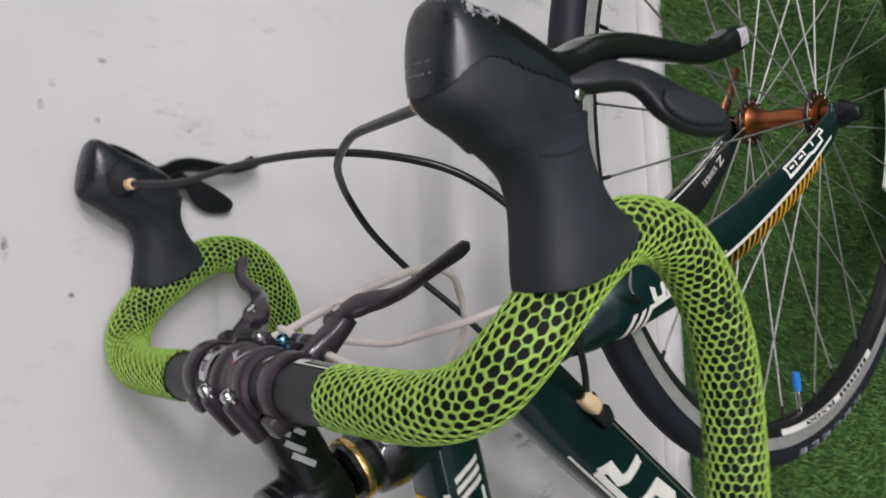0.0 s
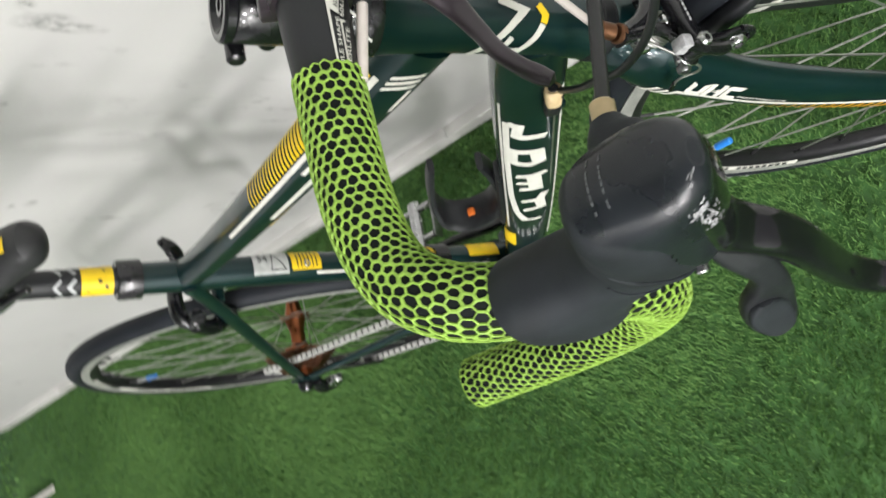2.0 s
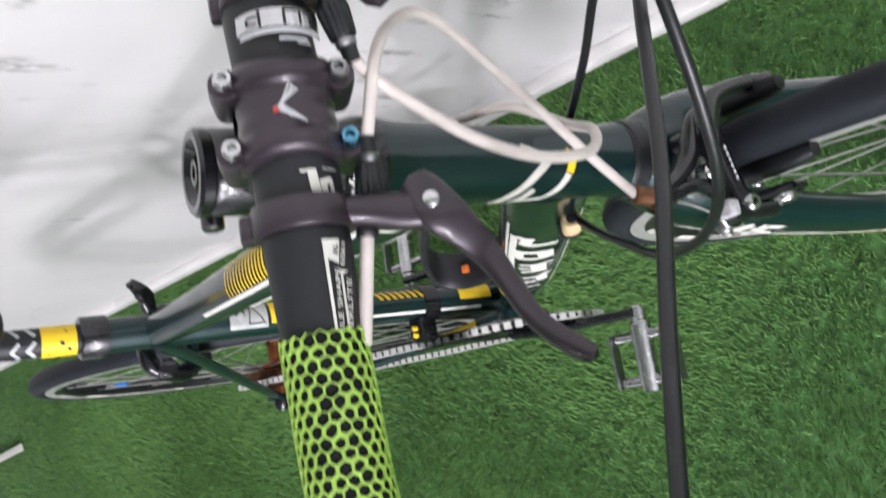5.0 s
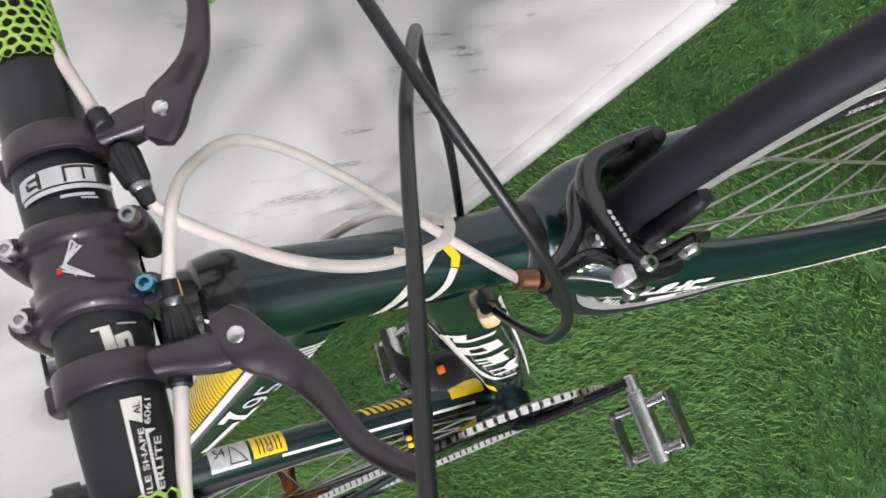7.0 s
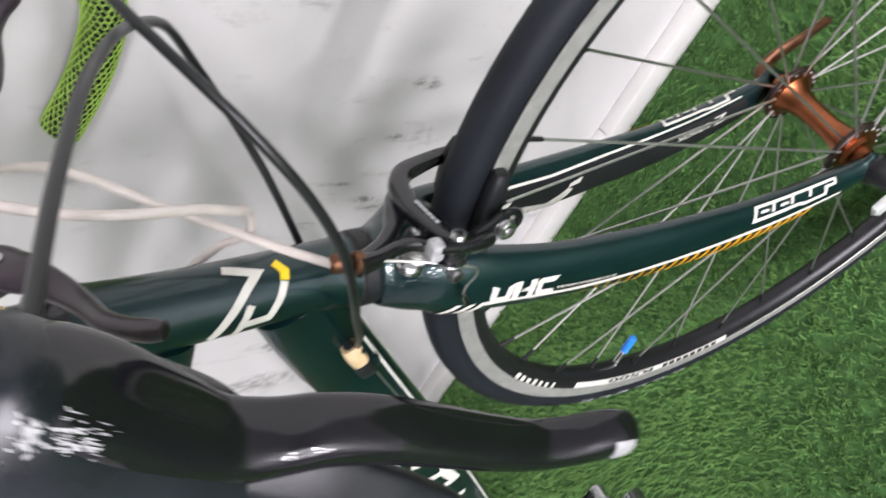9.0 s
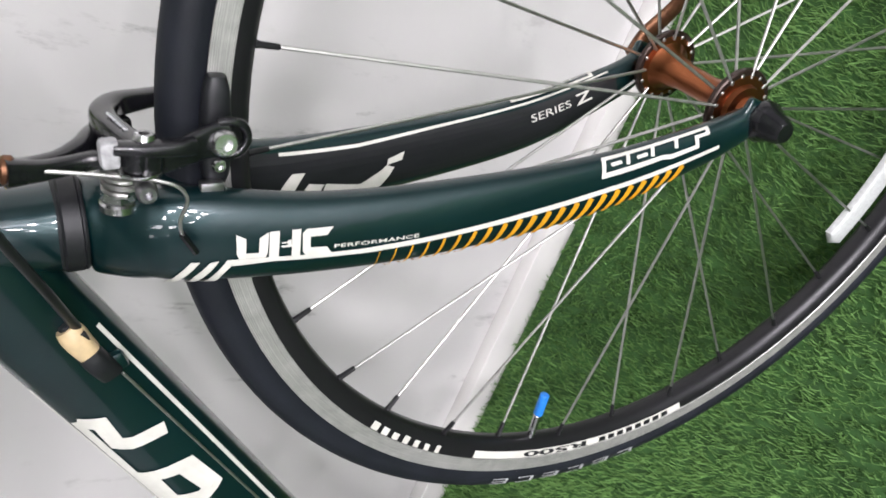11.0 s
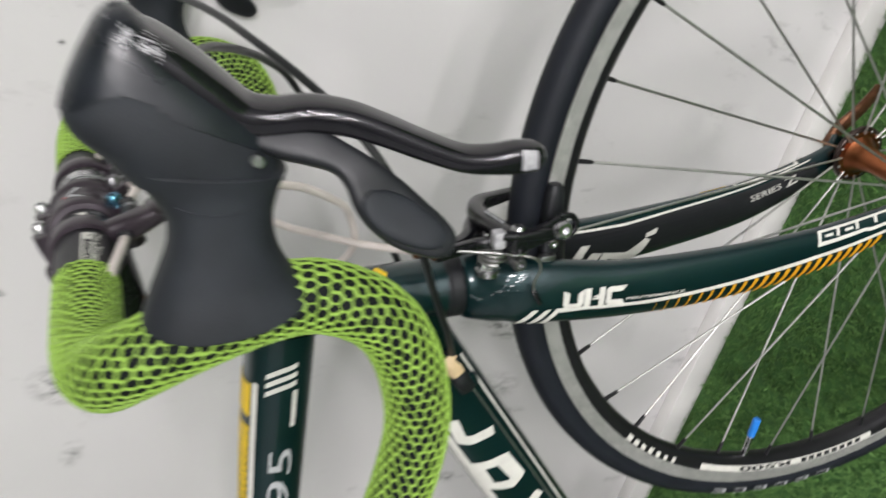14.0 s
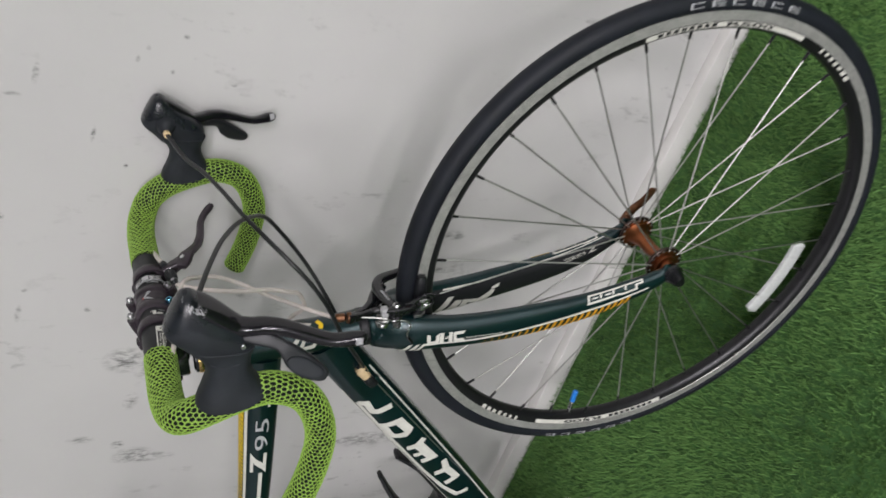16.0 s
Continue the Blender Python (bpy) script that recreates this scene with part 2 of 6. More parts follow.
def spline(pts, n):
    """Catmull-Rom through rows of numbers, evenly spaced by length over the first three."""
    P = np.array(pts, float)
    Q = np.vstack([2 * P[0] - P[1], P, 2 * P[-1] - P[-2]])
    out = []
    for i in range(len(P) - 1):
        a, b, c, d = Q[i], Q[i + 1], Q[i + 2], Q[i + 3]
        for t in np.linspace(0, 1, 24, endpoint=False):
            out.append(0.5 * (2 * b + (c - a) * t + (2 * a - 5 * b + 4 * c - d) * t * t + (3 * b - a - 3 * c + d) * t ** 3))
    out.append(P[-1])
    out = np.array(out)
    s = np.r_[0, np.cumsum(np.linalg.norm(np.diff(out[:, :3], axis=0), axis=1))]
    u = np.linspace(0, s[-1], n)
    return np.stack([np.interp(u, s, col) for col in out.T], 1)


class Sweep:
    """A tube along rows x, y, z, a, b: half-width a along the side axis, b across it. power 2 is an ellipse, more is boxier."""

    def __init__(self, rows, n=40, side=(1, 0, 0), power=2.0):
        rows = [tuple(q) + (q[3],) if len(q) == 4 else tuple(q) for q in rows]
        self.P = spline(rows, n)
        self.n, self.power = n, power
        C = self.P[:, :3]
        T = np.gradient(C, axis=0)
        T /= np.linalg.norm(T, axis=1)[:, None]
        if side is None:
            s = np.cross(T[0], (0.3, 0.5, 0.8))
            s /= np.linalg.norm(s)
            S = [s]
            for t in T[1:]:
                s = S[-1] - t * (S[-1] @ t)
                S.append(s / np.linalg.norm(s))
            S = np.array(S)
        else:
            S = np.array(side, float) - T * (T @ np.array(side, float))[:, None]
            S /= np.linalg.norm(S, axis=1)[:, None]
        self.C, self.T, self.S, self.N = C, T, S, np.cross(T, S)
        self.length = np.linalg.norm(np.diff(C, axis=0), axis=1).sum()

    def at(self, s, th, off=0.0):
        x = min(max(s, 0.0), 1.0) * (self.n - 1)
        i = min(int(x), self.n - 2)
        k = x - i
        g = lambda A: A[i] * (1 - k) + A[i + 1] * k
        c, sd, nn, a, b = g(self.C), g(self.S), g(self.N), g(self.P[:, 3]), g(self.P[:, 4])
        ct, st = math.cos(th), math.sin(th)
        e = 2.0 / self.power
        return c + sd * math.copysign(abs(ct) ** e, ct) * (a + off) + nn * math.copysign(abs(st) ** e, st) * (b + off)

    def mesh(self, segs=24, caps=True, dome=0.0):
        V, F = [], []
        for i in range(self.n):
            for j in range(segs):
                V.append(self.at(i / (self.n - 1), 2 * math.pi * j / segs))
        for i in range(self.n - 1):
            for j in range(segs):
                k = (j + 1) % segs
                F.append((i * segs + j, i * segs + k, (i + 1) * segs + k, (i + 1) * segs + j))
        if caps:
            for i, sg in ((0, -1), (self.n - 1, 1)):
                V.append(self.C[i] + self.T[i] * sg * dome)
                c = len(V) - 1
                for j in range(segs):
                    k = (j + 1) % segs
                    q = (c, i * segs + j, i * segs + k)
                    F.append(q if sg > 0 else q[::-1])
        return V, F

    def patch(self, s0, s1, t0, t1, off=0.0006, ns=8, nt=6, shear=0.0):
        """A thin raised patch over lengths s0..s1 and angles t0..t1 (radians); shear shifts s across it."""
        V, F = [], []
        for i in range(ns + 1):
            for j in range(nt + 1):
                k = j / nt
                V.append(self.at(s0 + (s1 - s0) * i / ns + shear * k, t0 + (t1 - t0) * k, off))
        for i in range(ns):
            for j in range(nt):
                q = i * (nt + 1) + j
                F.append((q, q + 1, q + nt + 2, q + nt + 1))
        return V, F


def tube(pts, r, n=40, segs=12, caps=True, dome=0.0):
    return Sweep([(*p, r) for p in pts], n, None).mesh(segs, caps, dome)


def lathe(profile, c, axis=(1, 0, 0), segs=64, closed=False):
    """Profile rows (along the axis, radius) turned about the axis through c."""
    ax = Vector(axis).normalized()
    u = ax.cross(Vector((0, 0.2, 1))).normalized()
    v = ax.cross(u)
    c = Vector(c)
    V, F = [], []
    m = len(profile)
    for j in range(segs):
        w = 2 * math.pi * j / segs
        d = u * math.cos(w) + v * math.sin(w)
        for x, r in profile:
            V.append(c + ax * x + d * r)
    for j in range(segs):
        k = (j + 1) % segs
        for i in range(m if closed else m - 1):
            i2 = (i + 1) % m
            F.append((j * m + i, k * m + i, k * m + i2, j * m + i2))
    return V, F


def rod(a, b, r, segs=12, bevel=0.0):
    a, b = Vector(a), Vector(b)
    L = (b - a).length
    e = bevel or min(r * 0.25, L * 0.2)
    return lathe([(0, 0.0001), (0, r - e), (e, r), (L - e, r), (L, r - e), (L, 0.0001)], a, b - a, segs)


def hexrod(a, b, r):
    return rod(a, b, r, 6)


def block(c, size, bevel=0.002, rot=None):
    bm = bmesh.new()
    bmesh.ops.create_cube(bm, size=1)
    bmesh.ops.scale(bm, vec=size, verts=bm.verts)
    if bevel:
        bmesh.ops.bevel(bm, geom=bm.edges[:], offset=bevel, segments=2, affect="EDGES", profile=0.5)
    if rot is not None:
        bmesh.ops.transform(bm, matrix=rot.to_4x4(), verts=bm.verts)
    V = [v.co + Vector(c) for v in bm.verts]
    F = [[v.index for v in f.verts] for f in bm.faces]
    bm.free()
    return V, F


def socket_bolt(c, d, r, L=0.006):
    """A round-headed bolt with a hexagon socket; d points out of the head."""
    return lathe([(-L, r * 0.6), (0, r * 0.62), (0, r), (L * 0.45, r * 0.96), (L * 0.7, r * 0.75), (L * 0.7, r * 0.45), (L * 0.2, r * 0.42), (L * 0.2, 0.0001)], c, d, 18)


def text_flat(body, size, shear=0.0, weight=0.0):
    """Letters of the built-in font as flat rows x, y and faces, cut finely enough to bend."""
    cu = bpy.data.curves.new("lettering", "FONT")
    cu.body, cu.size, cu.shear, cu.resolution_u, cu.offset = body, size, shear, 3, weight
    ob = bpy.data.objects.new("lettering", cu)
    me = bpy.data.meshes.new_from_object(ob)
    bm = bmesh.new()
    bm.from_mesh(me)
    xs = [v.co.x for v in bm.verts]
    ys = [v.co.y for v in bm.verts]
    x0, x1, y0, y1 = min(xs), max(xs), min(ys), max(ys)
    for k in range(1, 8):
        y = y0 + (y1 - y0) * k / 8
        bmesh.ops.bisect_plane(bm, geom=bm.verts[:] + bm.edges[:] + bm.faces[:], plane_co=(0, y, 0), plane_no=(0, 1, 0))
    V = [((v.co.x - x0) / (x1 - x0), (v.co.y - y0) / (y1 - y0)) for v in bm.verts]
    F = [[v.index for v in f.verts] for f in bm.faces]
    bm.free()
    bpy.data.objects.remove(ob)
    bpy.data.curves.remove(cu)
    bpy.data.meshes.remove(me)
    return V, F


def text_on(sw, body, s0, s1, t0, t1, off=0.0007, shear=0.0, weight=0.0, flip=False):
    """Letters running from s0 to s1 along a sweep, feet at angle t0 and heads at t1."""
    V, F = text_flat(body, 1.0, shear, weight)
    W = [sw.at(s0 + (s1 - s0) * x, t0 + (t1 - t0) * y, off) for x, y in V]
    return W, [f[::-1] if flip else f for f in F]


# ---- the room ----
def slab(name, lo, hi, material, label="", parent=None):
    c = [(a + b) / 2 for a, b in zip(lo, hi)]
    ob = part(name, block(c, [b - a for a, b in zip(lo, hi)], 0.0), material, parent, label, smooth=False)
    return tagged(ob, kind="structure") if parent is None else ob


WX = -0.310
wall_w = slab("wall_west", (WX - 0.12, -3.2, -0.02), (WX, 3.4, 2.9), WALL, "pale grey painted wall with dark scuff marks")
tagged(wall_w, category="wall")
for nm, lo, hi in (("wall_north", (WX - 0.12, 3.4, -0.02), (7.2, 3.52, 2.9)), ("wall_south", (WX - 0.12, -3.32, -0.02), (7.2, -3.2, 2.9)), ("wall_east", (7.2, -3.32, -0.02), (7.32, 3.52, 2.9))):
    tagged(slab(nm, lo, hi, FARWALL, "plain grey painted wall closing the room"), category="wall")
tagged(slab("ceiling", (WX - 0.12, -3.32, 2.9), (7.32, 3.52, 3.0), CEIL, "plain grey painted ceiling"), category="ceiling")
ground = slab("ground", (WX, -3.2, -0.03), (7.2, 3.4, -0.006), MATTING, "dark green backing of the turf floor")
tagged(ground, category="floor")

# skirting tiles with thin joints
skirt = slab("baseboard", (WX, -3.2, -0.006), (WX + 0.012, 3.4, 0.034), GROUT, "white glazed tile skirting along the wall")
tagged(skirt, category="skirting")
tile = block((0, 0, 0), (0.0195, 0.5982, 0.043), 0.0015)
tile_me = None
for k in range(-5, 6):
    y = 0.392 + 0.3 + 0.6 * k
    if tile_me is None:
        first = part("tile", tile, SKIRT, skirt)
        tile_me = first.data
        first.location = (WX + 0.0098, y, 0.0155)
    else:
        t_ob = new("tile", tile_me)
        t_ob.parent = skirt
        t_ob.location = (WX + 0.0098, y, 0.0155)


# artificial turf
def turf():
    rng = np.random.default_rng(5)
    zones = [((WX + 0.021, 1.05), (-1.35, 1.6), 95000), ((WX + 0.021, 1.05), (-2.6, -1.35), 92000), ((1.05, 1.9), (-1.35, 1.9), 45000), ((WX + 0.021, 1.05), (1.6, 1.9), 60000), ((1.9, 3.4), (-3.15, 3.35), 8000), ((3.4, 7.15), (-3.15, 3.35), 2500), ((WX + 0.021, 1.9), (1.9, 3.35), 15000), ((WX + 0.021, 1.9), (-3.15, -2.6), 8000), ((1.05, 1.9), (-2.6, -1.35), 14000)]
    xs, ys, ws = [], [], []
    for (x0, x1), (y0, y1), dens in zones:
        n = int((x1 - x0) * (y1 - y0) * dens)
        xs.append(rng.uniform(x0, x1, n))
        ys.append(rng.uniform(y0, y1, n))
        ws.append(np.full(n, min(6.0, 95000 / dens)))          # fewer, broader blades far off
    x, y = np.concatenate(xs), np.concatenate(ys)
    thin = rng.uniform(0, 1, len(x)) < np.where((x < 1.05) & (y < -1.0), np.clip(1 - (-1.0 - y) * 0.55, 0.2, 1), 1)
    x, y, wide = x[thin], y[thin], np.concatenate(ws)[thin]
    n = len(x)
    h = rng.uniform(0.008, 0.0165, n)
    # tufts lean in common directions that drift over the floor
    ang = 2.2 + 1.1 * np.sin(x * 9 + 1.3) + 1.1 * np.cos(y * 7.5) + rng.normal(0, 0.9, n)
    lean = rng.uniform(0.15, 1.05, n) * h
    dx, dy = np.cos(ang) * lean, np.sin(ang) * lean
    wd = rng.uniform(0.00042, 0.00085, n) * wide
    tw = rng.uniform(0, math.pi, n)
    px, py = np.cos(tw) * wd, np.sin(tw) * wd
    z0 = np.full(n, -0.006)
    V = np.empty((n, 5, 3))
    V[:, 0] = np.stack([x - px, y - py, z0], 1)
    V[:, 1] = np.stack([x + px, y + py, z0], 1)
    V[:, 2] = np.stack([x + dx * 0.4 + px * 0.85, y + dy * 0.4 + py * 0.85, z0 + h * 0.62], 1)
    V[:, 3] = np.stack([x + dx * 0.4 - px * 0.85, y + dy * 0.4 - py * 0.85, z0 + h * 0.62], 1)
    V[:, 4] = np.stack([x + dx, y + dy, z0 + h], 1)
    # keep blades out of the skirting
    V[:, :, 0] = np.maximum(V[:, :, 0], WX + 0.0200)
    base = (np.arange(n) * 5)[:, None]
    quads = base + np.array([0, 1, 2, 3])
    tris = base + np.array([3, 2, 4])
    me = bpy.data.meshes.new("turf")
    me.vertices.add(n * 5)
    me.vertices.foreach_set("co", V.ravel())
    me.loops.add(n * 7)
    loops = np.concatenate([quads, tris], 1).ravel()
    me.loops.foreach_set("vertex_index", loops.astype(np.int32))
    me.polygons.add(n * 2)
    starts = (np.arange(n) * 7)[:, None] + np.array([0, 4])
    me.polygons.foreach_set("loop_start", starts.ravel().astype(np.int32))
    me.update(calc_edges=True)
    me.materials.append(TURF)
    return tagged(new("turf", me), "short green artificial grass turf on the floor", "artificial grass", kind="stuff")


turf()

# ---- the bicycle: local x to its right, y forward from the rear axle, z up from its ground line ----
bike = tagged(new("bicycle"), "dark green road bicycle with lime net bar tape, leaning on wall", "bicycle")
BF = Vector((0.0293, 1.0, 0)).normalized()
LEANA = radians(8.5)
BR0 = BF.cross(Vector((0, 0, 1)))
BU = Vector((0, 0, 1)) * math.cos(LEANA) - BR0 * math.sin(LEANA)
BR = BF.cross(BU)
BM = Matrix((BR, BF, BU)).transposed().to_4x4()
BM.translation = (0.0162, -0.3888, 0.0049)
bike.matrix_world = BM

HT = lambda h: (0.0, 0.8355 - 0.34 * (h - 0.668), h)      # steering axis at height h
HA = (Vector(HT(0.9)) - Vector(HT(0.6))).normalized()     # its direction, upward
BB = Vector((0.0, 0.408, 0.262))

# frame
sw_head = Sweep([(*HT(0.681), 0.0212, 0.0212), (*HT(0.70), 0.0200, 0.0200), (*HT(0.76), 0.0198, 0.0202), (*HT(0.806), 0.0220, 0.0225), (*HT(0.8225), 0.0245, 0.0245)], 40, power=2.15)
sw_top = Sweep([(0, 0.785, 0.782, 0.021, 0.023), (0, 0.70, 0.763, 0.021, 0.0225), (0, 0.56, 0.731, 0.019, 0.020), (0, 0.42, 0.703, 0.017, 0.017), (0, 0.305, 0.685, 0.0155, 0.0145)], 60, power=2.5)
sw_down = Sweep([(0, 0.812, 0.712, 0.020, 0.026), (0, 0.765, 0.660, 0.020, 0.0275), (0, 0.60, 0.468, 0.021, 0.0275), (0, 0.47, 0.322, 0.022, 0.025), (0, 0.415, 0.266, 0.022, 0.022)], 60, power=2.5)
sw_seat = Sweep([(*BB, 0.019, 0.020), (0, 0.37, 0.41, 0.017, 0.0185), (0, 0.335, 0.575, 0.0165, 0.017), (0, 0.29, 0.742, 0.0165, 0.0165)], 50, power=2.2)
frame_geo = [sw_head.mesh(28), sw_top.mesh(24), sw_down.mesh(28), sw_seat.mesh(24), rod((-0.036, *BB[1:]), (0.036, *BB[1:]), 0.021, 28, 0.002)]
for sg in (-1, 1):
    frame_geo.append(Sweep([(sg * 0.014, 0.312, 0.688, 0.006, 0.010), (sg * 0.024, 0.25, 0.615, 0.0055, 0.0095), (sg * 0.048, 0.10, 0.45, 0.0055, 0.0085), (sg * 0.062, 0.012, 0.352, 0.0055, 0.008)], 30).mesh(14))
    frame_geo.append(Sweep([(sg * 0.022, 0.395, 0.262, 0.009, 0.014), (sg * 0.036, 0.28, 0.275, 0.007, 0.013), (sg * 0.052, 0.12, 0.305, 0.006, 0.010), (sg * 0.064, 0.006, 0.330, 0.005, 0.009)], 30).mesh(14))
    frame_geo.append(block((sg * 0.066, 0.0, 0.334), (0.006, 0.030, 0.034), 0.002))
frame_geo.append(rod((-0.018, 0.268, 0.628), (0.018, 0.268, 0.628), 0.007))
frame_ob = part("frame", join(*frame_geo), PAINT, bike, "glossy dark green metallic frame")


def weld(V, F):
    """The same faces with corners that coincide made one."""
    seen, keep, at = {}, [], []
    for v in V:
        key = tuple(round(c, 6) for c in v)
        if key not in seen:
            seen[key] = len(keep)
            keep.append(v)
        at.append(seen[key])
    faces = [list(dict.fromkeys(at[i] for i in f)) for f in F]
    return keep, [f for f in faces if len(f) > 2]


def decal(name, geom, material, parent, label=""):
    return part(name, geom, material, parent, label, smooth=False)


def stroke(sw, pts, w, off=0.0007, closed=False):
    """A ribbon w metres wide along points (length, angle) of a sweep, mitred at its corners."""
    L = sw.length
    out = []
    P = np.array(pts + pts[:1] if closed else pts, float)
    s_mid = P[:, 0].mean()
    rad = float(np.linalg.norm(sw.at(s_mid, 0.4) - sw.at(s_mid, 0.38)) / 0.02)
    Q = np.stack([P[:, 0] * L, P[:, 1] * rad], 1)
    D = np.diff(Q, axis=0)
    D /= np.linalg.norm(D, axis=1)[:, None]
    Nn = np.stack([-D[:, 1], D[:, 0]], 1)
    M = []
    for i in range(len(Q)):
        a = Nn[i - 1] if i > 0 else (Nn[-1] if closed else Nn[0])
        b = Nn[i] if i < len(Nn) else (Nn[0] if closed else Nn[-1])
        m = (a + b) / max(1 + a @ b, 0.35)
        M.append(m)
    V, F = [], []
    for i in range(len(Q) - 1):
        k = max(2, int(np.linalg.norm(Q[i + 1] - Q[i]) / 0.003))
        for j in range(k + 1):
            f = j / k
            q, m = Q[i] * (1 - f) + Q[i + 1] * f, M[i] * (1 - f) + M[i + 1] * f
            for e in (-0.5, 0.0, 0.5):
                r = q + m * w * e
                V.append(sw.at(r[0] / L, r[1] / rad, off))
            if j:
                b = len(V) - 6
                F += [(b, b + 1, b + 4, b + 3), (b + 1, b + 2, b + 5, b + 4)]
    return V, F


# top tube: yellow hatching on the top, white edge line, model lettering on the right flank
for k in range(30):
    s = 0.145 + 0.0135 * k
    decal("hatch_stripe", sw_top.patch(s, s + 0.0125 * (1 - 0.025 * k), 0.95, 2.25, 0.0005, 2, 8), YELLOW, frame_ob)
decal("yellow_panel", sw_top.patch(0.075, 0.128, 0.95, 2.25, 0.0005, 4, 8), YELLOW, frame_ob)
decal("white_line", sw_top.patch(0.07, 0.68, 0.66, 0.88, 0.0005, 20, 2), WHITE, frame_ob)
decal("white_line", sw_top.patch(0.07, 0.50, 2.30, 2.46, 0.0005, 20, 2), WHITE, frame_ob)
decal("white_line", sw_top.patch(0.08, 0.14, -0.35, -0.22, 0.0005, 6, 1), WHITE, frame_ob)
decal("lettering", text_on(sw_top, "95", 0.285, 0.178, -0.34, 0.20, 0.0006), GREYTXT, frame_ob, "outlined grey model number")
decal("lettering", text_on(sw_top, "Z", 0.372, 0.294, -0.34, 0.42, 0.0006, 0, 0.05), WHITE, frame_ob, "white letter")
decal("white_line", sw_top.patch(0.37, 0.56, -0.16, 0.0, 0.0005, 12, 1), WHITE, frame_ob)
for k in range(3):
    decal("white_bar", sw_top.patch(0.035 + 0.014 * k, 0.043 + 0.014 * k, -0.30, 0.42, 0.0005, 2, 4, 0.018), WHITE, frame_ob)

# down tube: plain white shapes on the right flank over one long base line
for g in (
    join(stroke(sw_down, [(0.172, 0.70), (0.182, 0.34), (0.212, 0.42), (0.220, 0.20), (0.227, -0.30)], 0.0085)),
    stroke(sw_down, [(0.268, 0.52), (0.279, -0.10), (0.320, -0.16), (0.326, 0.05), (0.312, 0.56)], 0.0085, closed=True),
    join(stroke(sw_down, [(0.372, 0.45), (0.378, 0.0), (0.371, -0.36)], 0.0085), stroke(sw_down, [(0.378, -0.02), (0.440, -0.10), (0.434, 0.36)], 0.0085), stroke(sw_down, [(0.404, 0.45), (0.410, 0.06)], 0.007)),
    join(stroke(sw_down, [(0.472, -0.36), (0.503, -0.18), (0.497, 0.30)], 0.0085), stroke(sw_down, [(0.503, -0.18), (0.547, -0.28), (0.547, 0.24)], 0.0085)),
):
    decal("brand_shape", g, WHITE, frame_ob, "plain white shape")
decal("white_line", stroke(sw_down, [(0.170, 0.74), (0.310, 0.78), (0.470, 0.70), (0.553, 0.50), (0.604, 0.19), (0.612, -0.28)], 0.0065), WHITE, frame_ob)
decal("white_line", stroke(sw_down, [(0.12, 0.98), (0.40, 1.00), (0.66, 0.92)], 0.003), WHITE, frame_ob)
decal("white_line", sw_down.patch(0.10, 0.75, -0.90, -0.78, 0.0006, 30, 1), WHITE, frame_ob)
decal("yellow_panel", sw_down.patch(0.70, 0.78, 0.55, 1.3, 0.0006, 4, 6), YELLOW, frame_ob)

# head tube: chevron lines with a yellow tip
for g in (stroke(sw_head, [(0.497, 1.63), (0.384, 1.35), (0.434, 0.97), (0.579, -0.33)], 0.0048), stroke(sw_head, [(0.428, 0.51), (0.500, -0.60)], 0.0042), stroke(sw_head, [(0.459, -0.05), (0.365, 0.02), (0.321, 0.54), (0.296, 0.97)], 0.0042)):
    decal("white_chevron", g, WHITE, frame_ob)
decal("yellow_chevron", stroke(sw_head, [(0.294, 1.00), (0.285, 1.25), (0.312, 1.55)], 0.0048), YELLOW, frame_ob)

# seat tube: size sticker, yellow band, hatching and white edge
decal("size_sticker", sw_seat.patch(0.665, 0.745, 1.0, 2.7, 0.0006, 6, 8), DARKSTK, frame_ob, "grey frame size sticker")
decal("lettering", text_on(sw_seat, "54", 0.735, 0.712, 1.75, 2.35, 0.0010), BARBLACK, frame_ob, "frame size number")
decal("print_bar", stroke(sw_seat, [(0.672, 1.3), (0.70, 2.4), (0.705, 1.3)], 0.0012, 0.0010, True), BARBLACK, frame_ob)
decal("yellow_band", sw_seat.patch(0.588, 0.658, 1.2, 2.75, 0.0006, 5, 10), YELLOW, frame_ob)
for k in range(6):
    decal("print_bar", sw_seat.patch(0.598 + 0.009 * k, 0.601 + 0.009 * k, 1.4, 2.4, 0.0009, 1, 5), BARBLACK, frame_ob)
for k in range(9):
    decal("hatch_stripe", sw_seat.patch(0.24 + 0.018 * k, 0.25 + 0.018 * k, 1.9, 2.7, 0.0006, 1, 5, 0.012), YELLOW, frame_ob)
decal("white_line", sw_seat.patch(0.12, 0.60, 0.85, 1.05, 0.0006, 20, 1), WHITE, frame_ob)
decal("yellow_panel", sw_seat.patch(0.09, 0.18, 1.5, 2.6, 0.0007, 4, 6), YELLOW, frame_ob)
decal("yellow_panel", Sweep([(0.022, 0.395, 0.262, 0.009, 0.014), (0.036, 0.28, 0.275, 0.007, 0.013), (0.052, 0.12, 0.305, 0.006, 0.010), (0.064, 0.006, 0.330, 0.005, 0.009)], 30).patch(0.10, 0.30, 1.0, 2.2, 0.0007, 6, 5), YELLOW, frame_ob)
decal("yellow_panel", Sweep([(0.022, 0.395, 0.262, 0.009, 0.014), (0.036, 0.28, 0.275, 0.007, 0.013), (0.052, 0.12, 0.305, 0.006, 0.010), (0.064, 0.006, 0.330, 0.005, 0.009)], 30).patch(0.10, 0.30, -2.2, -1.0, 0.0007, 6, 5), YELLOW, frame_ob)
